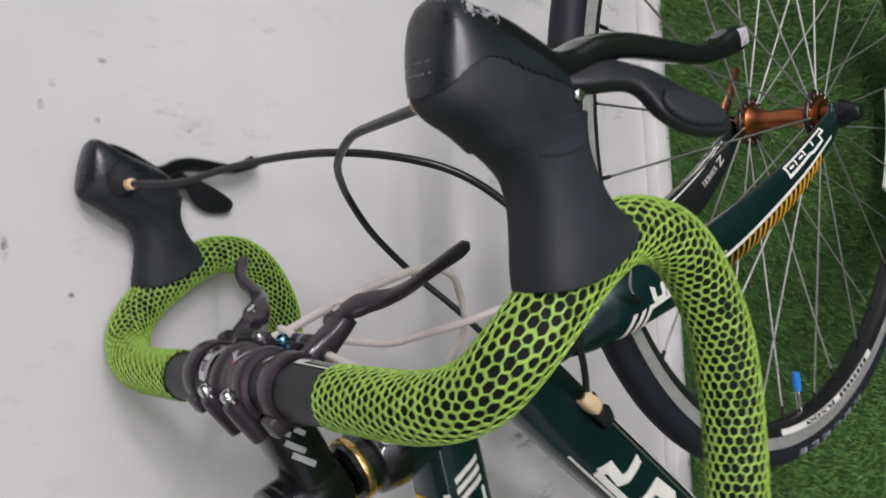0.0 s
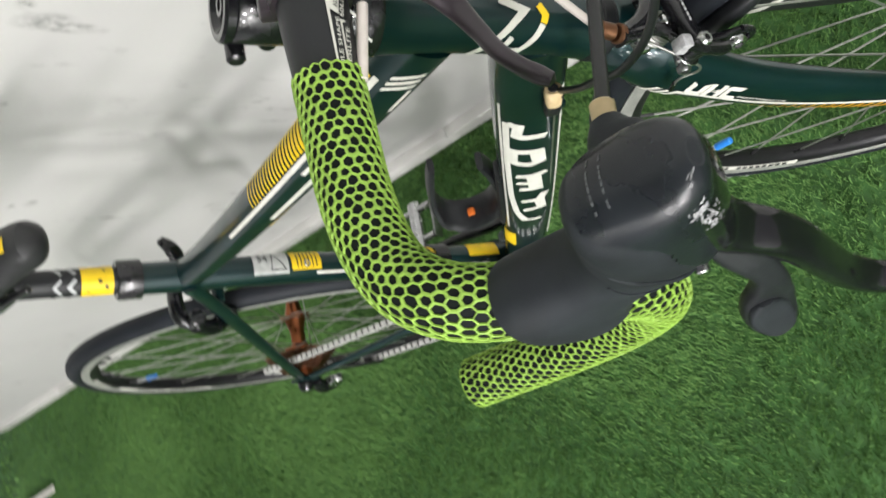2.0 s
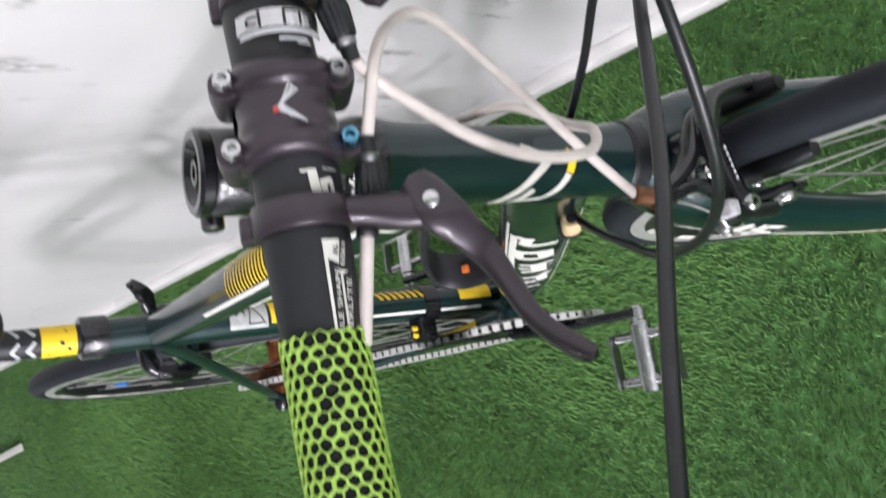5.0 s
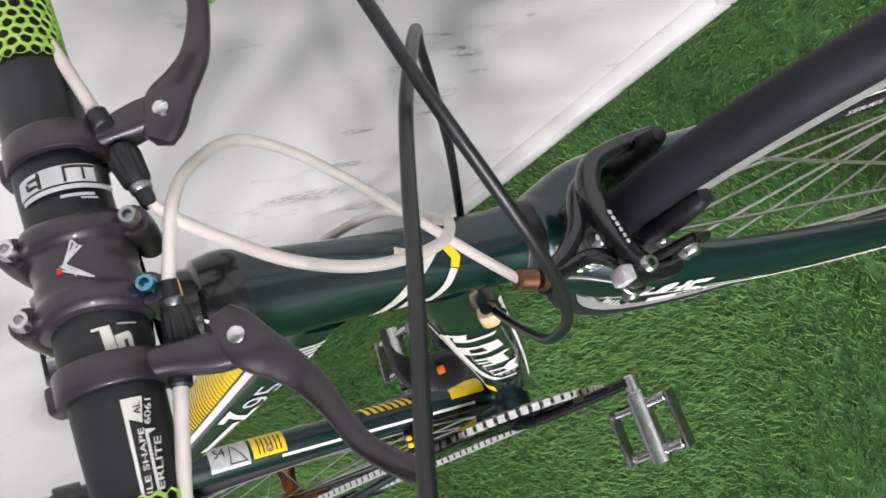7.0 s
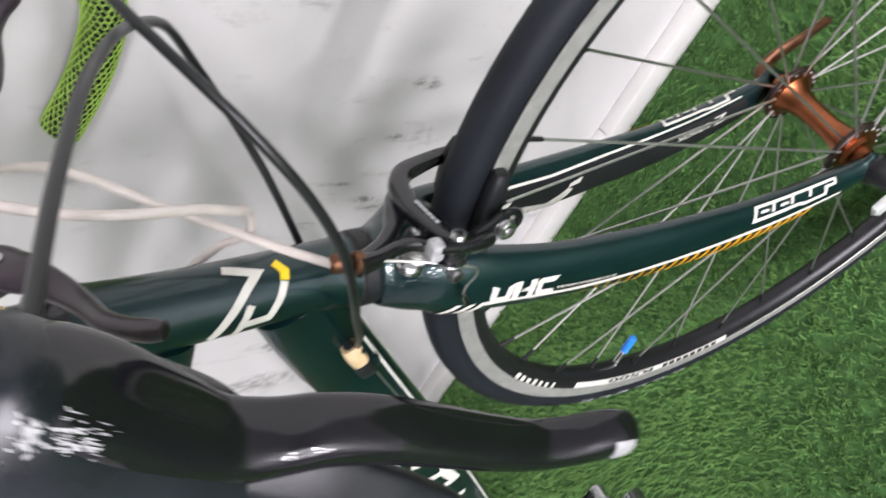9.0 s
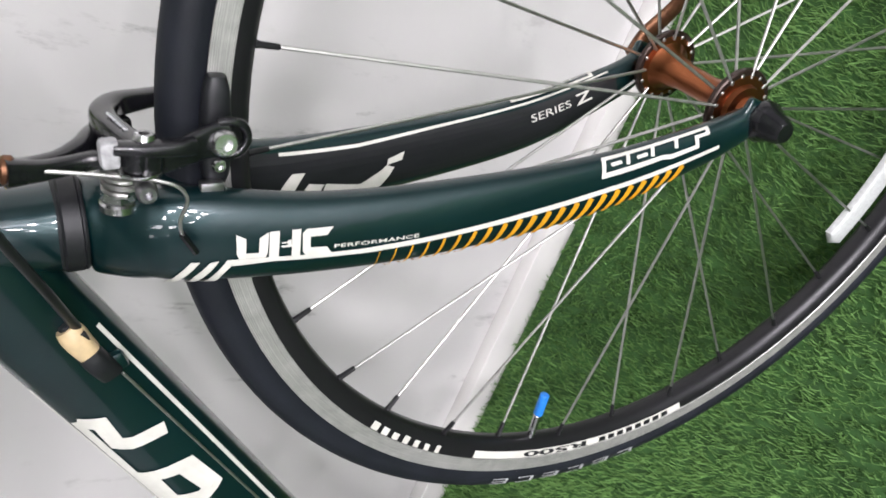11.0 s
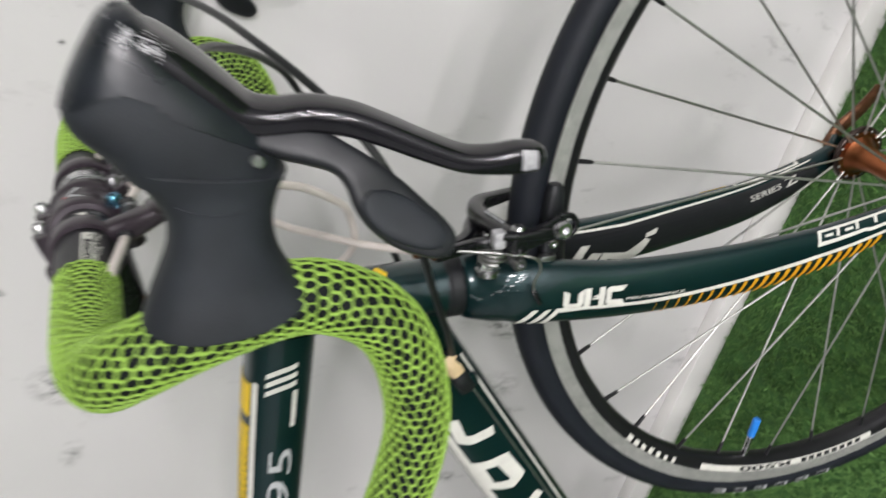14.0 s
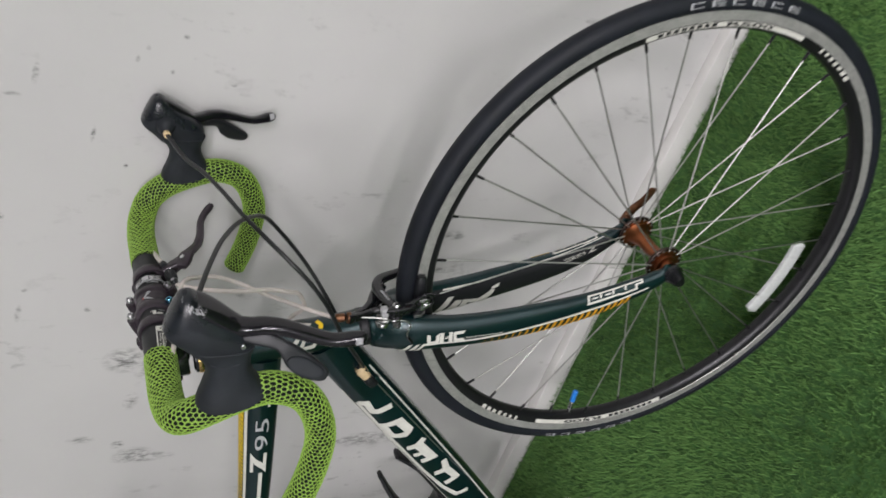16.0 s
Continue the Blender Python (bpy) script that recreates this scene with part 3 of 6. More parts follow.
part("seat_collar", join(lathe([(-0.012, 0.0170), (-0.012, 0.0205), (0.010, 0.0205), (0.012, 0.019), (0.012, 0.0150)], (0, 0.29, 0.742), (0, -0.26, 0.966), 32), rod((-0.014, 0.268, 0.737), (0.014, 0.268, 0.737), 0.005)), BLACKAL, bike)

# headset and crown race
part("headset", join(lathe([(0.0, 0.0185), (0.0, 0.0250), (0.003, 0.0255), (0.009, 0.0250), (0.018, 0.0225), (0.020, 0.0195), (0.034, 0.0190), (0.036, 0.0150)], HT(0.8225), HA, 40)), BLACKAL, bike, "black headset cover and spacer")
for a, d in ((0.35, 0.006), (0.75, 0.011)):
    V = [Vector(HT(0.8225)) + Vector(HA) * (d + v) + (Vector((math.cos(a + u), 0, 0)) + Vector((0, HA[2], -HA[1])) * math.sin(a + u)) * (0.0259 - 0.28 * max(0, d + v - 0.009)) for u, v in ((0, 0), (0.07, 0), (0.30, 0.009), (0.23, 0.009))]
    decal("print_bar", (V, [(0, 1, 2, 3)]), WHITE, bike)
part("gold_spacer", lathe([(0, 0.017), (0, 0.0196), (0.0008, 0.0200), (0.0042, 0.0200), (0.005, 0.0196), (0.005, 0.017)], HT(0.8470), HA, 40), GOLD, bike, "gold anodised spacer ring")
part("lower_bearing", lathe([(0.001, 0.018), (0.001, 0.0218), (0.0018, 0.0224), (0.0026, 0.0224), (0.0030, 0.0220), (0.0034, 0.0226), (0.0108, 0.0226), (0.0114, 0.0221), (0.0118, 0.0218), (0.0124, 0.0220), (0.0134, 0.0216), (0.0140, 0.0205), (0.0140, 0.018)], HT(0.6685), HA, 44), BARBLACK, bike, "black rubber bearing seal")

# fork
BLADE = [(0.012, 0.839, 0.655, 0.0135, 0.0215, 0), (0.0255, 0.850, 0.630, 0.0145, 0.0240, 0.002), (0.0355, 0.8672, 0.5665, 0.0125, 0.0217, 0.005), (0.0420, 0.8932, 0.498, 0.0115, 0.0207, 0.006), (0.0475, 0.9310, 0.419, 0.0100, 0.0178, 0.007), (0.0500, 0.9715, 0.362, 0.0085, 0.0130, 0.003), (0.0510, 0.992, 0.340, 0.0075, 0.0105, 0.001)]
sw_fr = Sweep([(q[0], q[1], q[2] + q[5], q[3], q[4]) for q in BLADE], 60, power=2.3)
sw_fl = Sweep([(-q[0], q[1], q[2] - q[5] * 0.7, q[3], q[4]) for q in BLADE], 60, power=2.3)
crown = Sweep([(*HT(0.6695), 0.0212, 0.0212), (*HT(0.667), 0.0226, 0.0222), (0, 0.8372, 0.660, 0.0272, 0.0245), (0, 0.8420, 0.645, 0.0345, 0.0268), (0, 0.850, 0.632, 0.0380, 0.0252), (0, 0.853, 0.624, 0.035, 0.020)], 26, power=2.2)
fork = part("fork", join(sw_fr.mesh(26), sw_fl.mesh(26), crown.mesh(36, dome=0.001), block((0.0525, 0.996, 0.336), (0.006, 0.024, 0.026), 0.002), block((-0.0525, 0.996, 0.336), (0.006, 0.024, 0.026), 0.002)), PAINT, bike, "glossy dark green carbon fork")
# one skin over crown and blades
skin = fork.modifiers.new("skin", "REMESH")
skin.mode, skin.voxel_size, skin.use_smooth_shade = "VOXEL", 0.0013, True
even = fork.modifiers.new("even", "SMOOTH")
even.factor, even.iterations = 0.5, 14
LINE_S, LINE_T = (0.145, 0.252, 0.346, 0.44, 0.541, 0.654, 0.736, 0.90), (0.48, 0.47, 0.45, 0.40, 0.33, 0.22, 0.09, -0.03)
# right blade decals; angle 0 faces outward, positive angles face rearward
def quads_on(sw, quads, off=0.0007, n=5):
    """Flat four-cornered pieces, corners given as (length, angle) of a sweep, bent over it."""
    V, F = [], []
    for a, b, c, d in quads:
        a, b, c, d = (Vector(q) for q in (a, b, c, d))
        base = len(V)
        for i in range(n + 1):
            u = i / n
            for j in range(n + 1):
                q = (a.lerp(b, u)).lerp(d.lerp(c, u), j / n)
                V.append(sw.at(q.x, q.y, off))
        for i in range(n):
            for j in range(n):
                k = base + i * (n + 1) + j
                F.append((k, k + 1, k + n + 2, k + n + 1))
    return weld(V, F)


# three blocky letters standing on the white line
decal("lettering", quads_on(sw_fr, [((0.1451, -0.253), (0.1583, -0.169), (0.1596, 0.083), (0.1476, 0.088)), ((0.1476, 0.088), (0.1873, 0.073), (0.1853, 0.176), (0.1512, 0.201)), ((0.1751, -0.181), (0.1867, -0.306), (0.1873, 0.073), (0.1759, 0.077))]), WHITE, fork, "blocky white letter U")
decal("lettering", quads_on(sw_fr, [((0.1877, -0.315), (0.201, -0.334), (0.2021, 0.172), (0.1895, 0.182)), ((0.2177, -0.355), (0.2299, -0.37), (0.2305, 0.173), (0.2191, 0.172)), ((0.2043, -0.091), (0.2129, -0.101), (0.213, -0.073), (0.2044, -0.064)), ((0.2046, -0.032), (0.2185, -0.042), (0.2187, -0.007), (0.2048, -0.002)), ((0.2127, -0.13), (0.2176, -0.139), (0.218, -0.042), (0.2131, -0.035))]), WHITE, fork, "blocky white letter H")
decal("lettering", quads_on(sw_fr, [((0.2322, -0.269), (0.2434, -0.182), (0.244, 0.017), (0.2339, 0.089)), ((0.2322, -0.269), (0.2383, -0.365), (0.2434, -0.182), (0.2434, -0.175)), ((0.2383, -0.365), (0.2751, -0.392), (0.2664, -0.203), (0.2434, -0.182)), ((0.2339, 0.089), (0.244, 0.017), (0.2668, 0.023), (0.2734, 0.16)), ((0.2339, 0.089), (0.2734, 0.16), (0.2634, 0.171), (0.2386, 0.175))]), WHITE, fork, "blocky white letter C")
decal("lettering", text_on(sw_fr, "PERFORMANCE", 0.2770, 0.4001, 0.067, -0.001, 0.0007, 0, 0.012), WHITE, fork, "small white word")
LINE_S = (0.136, 0.196, 0.273, 0.323, 0.353, 0.416, 0.482, 0.589, 0.706, 0.791, 0.930)
LINE_T = (0.213, 0.174, 0.160, 0.153, 0.127, 0.095, 0.050, -0.023, -0.109, -0.097, -0.085)          # upper edge
LINE_W = (0.155, 0.107, 0.115, 0.129, 0.137, 0.126, 0.125, 0.111, 0.119, 0.122, 0.125)
edge = list(zip(LINE_S, LINE_T, LINE_W))
decal("white_line", quads_on(sw_fr, [((a[0], a[1]), (b[0], b[1]), (b[0], b[1] + b[2]), (a[0] + (0.008 if a is edge[0] else 0), a[1] + a[2])) for a, b in zip(edge, edge[1:])]), WHITE, fork)
for bar_piece in (
    [((0.0925, 0.259), (0.1036, 0.252), (0.0862, 0.672), (0.0738, 0.665)), ((0.0738, 0.665), (0.0862, 0.672), (0.0575, 1.366), (0.05, 1.269))],
    [((0.1156, 0.273), (0.1271, 0.232), (0.1111, 0.678), (0.0976, 0.676)), ((0.0976, 0.676), (0.1111, 0.678), (0.0875, 1.398), (0.08, 1.35))],
    [((0.1367, 0.213), (0.1464, 0.25), (0.1313, 0.681), (0.1202, 0.679)), ((0.1202, 0.679), (0.1313, 0.681), (0.12, 1.382), (0.1009, 1.382))],
):
    decal("white_bar", quads_on(sw_fr, bar_piece), WHITE, fork)
for k in range(22):
    q = 0.3430 + 0.0245 * k
    t = float(np.interp(q, LINE_S, np.add(LINE_T, LINE_W))) + 0.02
    e = float(np.interp(q, (0.352, 0.434, 0.528, 0.629, 0.698, 0.90), (1.42, 1.45, 1.20, 0.95, 0.85, 0.62)))
    decal("hatch_stripe", stroke(sw_fr, [(q - 0.007 - 0.016 * min(k / 6, 1), e), (q, t)], 0.0004 + 0.00030 * min(k, 10)), AMBER, fork)
for sw, f, h in ((sw_fr, -0.52, -1.22), (sw_fl, -1.42, -2.20)):
    m = (f + h) / 2
    decal("brand_shape", stroke(sw, [(0.708, f), (0.715, h), (0.915, h), (0.913, m), (0.890, m), (0.887, f + 0.1), (0.835, f + 0.1), (0.820, f)], 0.0026, closed=True), WHITE, fork, "plain white outlined shape")
    for u in (0.755, 0.802, 0.848):
        decal("brand_shape", stroke(sw, [(u, f + (h - f) * 0.25), (u + 0.006, h)], 0.0024), WHITE, fork)
    for u in (0.725, 0.774):
        decal("brand_shape", stroke(sw, [(u, m), (u + 0.020, m)], 0.0024), WHITE, fork)
decal("dark_panel", sw_fl.patch(0.16, 0.93, -0.86, 0.55, 0.0004, 40, 8), BARBLACK, fork)
decal("lettering", text_on(sw_fl, "SERIES", 0.735, 0.825, -0.18, -0.48, 0.0008), WHITE, fork, "white series name")
decal("lettering", text_on(sw_fl, "Z", 0.836, 0.872, -0.10, -0.58, 0.0008, 0, 0.02), WHITE, fork, "white series letter")
decal("white_line", quads_on(sw_fl, [((0.3314, 0.118), (0.3924, 0.325), (0.4172, 0.9), (0.3564, 0.514)), ((0.3924, 0.325), (0.4406, -0.03), (0.4548, 0.042), (0.4172, 0.9))], 0.0009), WHITE, fork)
decal("white_bar", quads_on(sw_fl, [((0.4423, -0.174), (0.4738, -0.295), (0.4689, -0.079), (0.4406, -0.03))], 0.0009), WHITE, fork)
decal("white_line", stroke(sw_fl, [(0.25, -0.80), (0.39, -0.74), (0.54, -0.90), (0.71, -1.04), (0.92, -1.10)], 0.0022, 0.0008), WHITE, fork)
for q in [((0.2238, 0.558), (0.2518, 0.676), (0.2939, -0.196), (0.2709, -0.216)), ((0.2631, 0.759), (0.2975, 0.986), (0.3284, 0.131), (0.3012, 0.052)), ((0.31, 1.014), (0.34, 1.014), (0.3552, 0.201), (0.3314, 0.118))]:
    decal("white_bar", quads_on(sw_fl, [q], 0.0009), WHITE, fork)
decal("yellow_label", sw_fl.patch(0.625, 0.700, -2.40, -2.12, 0.0007, 4, 2), YELLOW, fork)


# ---- wheels ----
def wheel(name, c, normal, front):
    c = Vector(c)
    n = Vector(normal).normalized()
    u = (Vector((0, 1, 0)) - n * n.y).normalized()
    v = n.cross(u)
    P = lambda w, r, x=0.0: c + n * x + (u * math.cos(w) + v * math.sin(w)) * r
    ax = tuple(n)
    rim = part(name, lathe([(0.0102, 0.3165), (0.0110, 0.3170), (0.0112, 0.3050), (0.0098, 0.2990), (0.0060, 0.2945), (0.0, 0.2932), (-0.0060, 0.2945), (-0.0098, 0.2990), (-0.0112, 0.3050), (-0.0110, 0.3170), (-0.0102, 0.3165), (0, 0.312)], c, ax, 144, True), RIMM, bike, "black spoked road wheel with silver brake tracks")
    part("tyre", lathe([(0.0100, 0.3168), (0.0122, 0.3205), (0.0128, 0.3245), (0.0115, 0.3300), (0.0080, 0.3340), (0.0040, 0.3358), (0.0, 0.3364), (-0.0040, 0.3358), (-0.0080, 0.3340), (-0.0115, 0.3300), (-0.0128, 0.3245), (-0.0122, 0.3205), (-0.0100, 0.3168), (0, 0.3155)], c, ax, 160, True), TYREM, rim, "black slick road tyre")
    track = track_material(tuple(c))
    for sg in (-1, 1):
        g = lathe([(sg * 0.01105, 0.3168), (sg * 0.01165, 0.3166), (sg * 0.01165, 0.3056), (sg * 0.01115, 0.3052)], c, ax, 144)
        part("brake_track", g, track, rim, "machined silver brake track")
    fx, fr = 0.033, 0.0215
    if front:
        hub = part("hub", lathe([(-0.046, 0.0085), (-0.041, 0.0095), (-0.040, 0.0140), (-0.0365, 0.0150), (-0.0355, fr), (-0.0315, fr), (-0.0305, 0.0165), (-0.024, 0.0115), (-0.012, 0.0090), (0.012, 0.0090), (0.024, 0.0115), (0.0305, 0.0165), (0.0315, fr), (0.0355, fr), (0.0365, 0.0150), (0.040, 0.0140), (0.041, 0.0095), (0.046, 0.0085)], c, ax, 48), COPPER, rim, "copper anodised hub")
    else:
        hub = part("hub", lathe([(-0.062, 0.009), (-0.050, 0.012), (-0.0365, 0.0150), (-0.0355, 0.024), (-0.0315, 0.024), (-0.0305, 0.0165), (-0.012, 0.0110), (0.008, 0.0110), (0.0145, 0.0165), (0.0155, 0.024), (0.0195, 0.024), (0.022, 0.016), (0.060, 0.014), (0.062, 0.009)], c, ax, 48), COPPER, rim, "copper anodised hub")
    # spokes: radial in front, crossed behind, alternating flanges
    step = math.tau / 32
    for k in range(32):
        w = -0.002 + step * k
        side = -1 if k % 2 == 0 else 1
        if not front and side == 1:
            xx = 0.0175
        else:
            xx = side * fx
        lead = 1 if (k // 2) % 2 == 0 else -1
        hw = w if front else w + lead * radians(56)
        a = P(hw, (fr if front else 0.024) - 0.003, xx + (0.0026 if lead > 0 else -0.0026) * side)
        b = P(w, 0.2935, side * 0.002)
        part("spoke", rod(a, b, 0.0010, 6), STEEL, rim)
        d = (a - b).normalized()
        part("nipple", lathe([(-0.002, 0.0021), (0.001, 0.0021), (0.002, 0.0018), (0.011, 0.0016), (0.012, 0.0011)], b, d, 8), RIMM, rim, "black spoke nipple")
    # valve stem
    vw = radians(-173.9) if front else radians(150)
    part("valve_stem", rod(P(vw, 0.294), P(vw - 0.012, 0.272), 0.0030, 12), SILVER, rim)
    part("valve_cap", rod(P(vw - 0.012, 0.272), P(vw - 0.022, 0.252), 0.0038, 12, 0.001), BLUE, rim, "blue plastic valve cap")

    # rim labels: white panel with dark bars, and lettered number
    def arc(w0, w1, r0, x0, r1, x1, k=14):
        V, F = [], []
        for i in range(k + 1):
            w = w0 + (w1 - w0) * i / k
            V += [P(w, r0, x0), P(w, r1, x1)]
        for i in range(k):
            F.append((2 * i, 2 * i + 1, 2 * i + 3, 2 * i + 2))
        return V, F
    turn = 0 if front else radians(-32)
    for half in (0, math.pi):
        base = radians(174.5) + half + turn
        part("rim_label", arc(base, base + radians(40), 0.3045, 0.0116, 0.2985, 0.0103), WHITE, rim, "white rim label")
        V, F = text_flat("R500", 1.0, 0.0, 0.03)
        part("lettering", ([P(base + radians(21.5 - 12 * x), 0.2992 + 0.0046 * y, 0.0106 + 0.0011 * y) for x, y in V], F), BARBLACK, rim, "black model number", smooth=False)
        for i in range(8):
            w = base + radians(24 + 1.75 * i)
            part("print_bar", arc(w, w + radians(1.2), 0.3036, 0.0119, 0.2996, 0.0109, 2), BARBLACK, rim)
        for i in range(7):
            w = base - radians(20 - 2.1 * i)
            part("print_bar", arc(w, w + radians(1.3 - 0.08 * i), 0.3046, 0.0117, 0.2990 + 0.0005 * (i % 3), 0.0105, 2), WHITE, rim)
    if front:
        for base in (radians(25.5), radians(205.5)):
            for i in range(6):
                w = base - radians(4.5 * i)
                a, b = (w, w - radians(2.8))
                marks = [arc(a, b, 0.3292, 0.01275, 0.3284, 0.01305, 3), arc(a, b, 0.3240, 0.01365, 0.3232, 0.01365, 3), arc(a, a - radians(0.45), 0.3292, 0.01275, 0.3232, 0.01365, 1)]
                if i % 2:
                    marks.append(arc(a, b, 0.3266, 0.01345, 0.3258, 0.01355, 3))
                part("sidewall_shape", join(*marks), GREYTXT, rim, "plain grey moulded shape")
        for sg in (-1, 1):
            x0 = sg * 0.0335
            part("hub_flange", lathe([(x0 - 0.0022, 0.012), (x0 - 0.0022, 0.0232), (x0 - 0.0014, 0.0240), (x0 + 0.0014, 0.0240), (x0 + 0.0022, 0.0232), (x0 + 0.0022, 0.012)], c, ax, 40), DARKHUB, hub, "dark drilled hub flange")
            for k in range(16):
                w = math.tau * k / 16 + (0 if sg < 0 else math.tau / 32)
                part("spoke_head", rod(P(w, 0.0205, x0 - 0.003), P(w, 0.0205, x0 + 0.003), 0.0013, 8), STEEL, hub)
    return rim, P, n


fw, FP, fn = wheel("front_wheel", (0, 0.999, 0.334), (1, -0.025, -0.025), True)
rw, RP, rn = wheel("rear_wheel", (0, 0.0, 0.334), (1, 0, 0), False)
# quick release, axle ends
part("axle_nut", join(lathe([(0.046, 0.006), (0.053, 0.0125), (0.058, 0.0130), (0.064, 0.0095), (0.071, 0.0080), (0.074, 0.0060), (0.074, 0.0001)], (0, 0.999, 0.334), tuple(fn), 20)), BLACKAL, fw, "black quick-release nut")
part("quick_release_lever", join(rod((-0.050, 0.999, 0.334), (-0.066, 0.999, 0.334), 0.0085, 18), Sweep([(-0.064, 0.995, 0.336, 0.005, 0.007), (-0.066, 1.012, 0.331, 0.004, 0.007), (-0.060, 1.035, 0.325, 0.003, 0.0065), (-0.052, 1.056, 0.327, 0.003, 0.006)], 20).mesh(12, dome=0.002)), RUSTY, fw, "brown anodised quick-release lever")
# spoke reflector
ra = [FP(radians(w), 0.247, 0.006) for w in (-80, -86, -93.5, -101, -107)]
part("spoke_reflector", Sweep([(*p, 0.004, 0.0105) for p in ra], 24, tuple(fn), 4.0).mesh(16, dome=0.006), REFL, fw, "clear white spoke reflector")


# ---- cockpit ----
BC = Vector((0.003, 0.8368, 0.9108))                      # middle of the handlebar clamp
STA = (Vector((0, 0.803, 0.596))).normalized()           # out of the faceplate
UPA = Vector((0, -0.596, 0.803)).normalized()
LEFT_SHIFT = Vector((-0.0067, -0.0118, -0.0074))        # the left end of the bar against the right one
FC = BC + Vector((0.0035, 0, 0))                         # middle of the faceplate
stem = part("stem", join(Sweep([(0, 0.768, 0.876, 0.0160, 0.0170), (0.001, 0.788, 0.884, 0.0150, 0.0160), (0.002, 0.809, 0.895, 0.0150, 0.0160), (0.003, 0.825, 0.904, 0.0190, 0.0185)], 20, power=2.6).mesh(28), lathe([(-0.019, 0.0158), (-0.019, 0.0190), (-0.0175, 0.0200), (0.0175, 0.0200), (0.019, 0.0190), (0.019, 0.0158)], HT(0.879), HA, 32), rod(Vector(HT(0.886)) + Vector((-0.012, -0.021, 0)), Vector(HT(0.886)) + Vector((0.022, -0.021, 0)), 0.0055, 12), rod(Vector(HT(0.868)) + Vector((-0.022, -0.021, 0)), Vector(HT(0.868)) + Vector((0.012, -0.021, 0)), 0.0055, 12)), BLACKAL, bike, "black alloy stem")
part("top_cap", lathe([(0, 0.0200), (0.0045, 0.0200), (0.0062, 0.0185), (0.0062, 0.0150), (0.0020, 0.0125), (0.0020, 0.0065), (0.0050, 0.0060), (0.0050, 0.0032), (0.0015, 0.0030), (0.0015, 0.0001)], HT(0.8975), HA, 36), BLACKAL, stem, "black steerer cap with recessed bolt")
# print on the stem flank
for k, (y0, z0, ly, lz) in enumerate(((0.792, 0.891, 0.0035, 0.016), (0.800, 0.896, 0.0035, 0.014), (0.808, 0.893, 0.0030, 0.008), (0.809, 0.902, 0.0030, 0.008))):
    decal("print_bar", block((0.0168, y0, z0), (0.0010, ly, lz), 0.0002, Euler((radians(-30), 0, 0)).to_matrix()), GREYTXT, stem)
# faceplate: a curved bridge narrowed at the middle, with raised ribs, four bosses and bolts
V, F = [], []
NW, NX = 24, 40
for i in range(NW + 1):
    w = radians(-108 + 216 * i / NW)
    hw = 0.0200 - 0.0022 * max(0.0, math.cos(w)) ** 3
    d = STA * math.cos(w) + UPA * math.sin(w)
    for j in range(NX + 1):
        x = -1 + 2 * j / NX
        rib = 0.0021 * math.exp(-((abs(x) - 0.70) / 0.24) ** 4) - 0.0006 * math.exp(-(x / 0.12) ** 2) * (1 - math.cos(w) ** 4)
        edge = -0.0035 if j in (0, NX) else 0.0
        V.append(FC + d * (0.0184 + rib + edge) + Vector((x * hw, 0, 0)))
for i in range(NW):
    for j in range(NX):
        q = i * (NX + 1) + j
        F.append((q, q + 1, q + NX + 2, q + NX + 1))
part("faceplate", (V, F), VIOLET, stem, "dark brown-black stem faceplate")
for sx, up, mt, lb in ((-0.0132, 1, SILVER, "silver socket bolt"), (0.0128, 1, SILVER, "silver socket bolt"), (-0.0132, -1, DULLST, "dull browned socket bolt"), (0.0128, -1, BLUEBOLT, "blue tempered socket bolt")):
    top = FC + STA * 0.0085 + UPA * (0.0206 * up) + Vector((sx, 0, 0))
    part("boss", Sweep([(*(top - STA * 0.026), 0.0056, 0.0056), (*(top - STA * 0.010), 0.0063, 0.0063), (*top, 0.0058, 0.0058)], 8, (1, 0, 0)).mesh(18, dome=0.0003), VIOLET, stem)
    part("boss_web", block(tuple(top - STA * 0.006 - UPA * (0.005 * up)), (0.010, 0.010, 0.008), 0.002), VIOLET, stem)
    part("bolt", socket_bolt(top + STA * 0.0022, STA, 0.0039), mt, stem, lb)
def plate_line(pts, w):
    """A thin line over the faceplate's middle through points (x, angle)."""
    V, F = [], []
    for i, (x, a) in enumerate(pts):
        b, c = Vector(pts[max(i - 1, 0)]), Vector(pts[min(i + 1, len(pts) - 1)])
        d = Vector(((c - b).x, (c - b).y * 0.0186)).normalized() * w / 2
        for k in (-1, 1):
            q = a + k * d.x / 0.0186
            V.append(FC + Vector((x - k * d.y, 0, 0)) + (STA * math.cos(q) + UPA * math.sin(q)) * 0.0190)
    return V, [(2 * i, 2 * i + 1, 2 * i + 3, 2 * i + 2) for i in range(len(pts) - 1)]


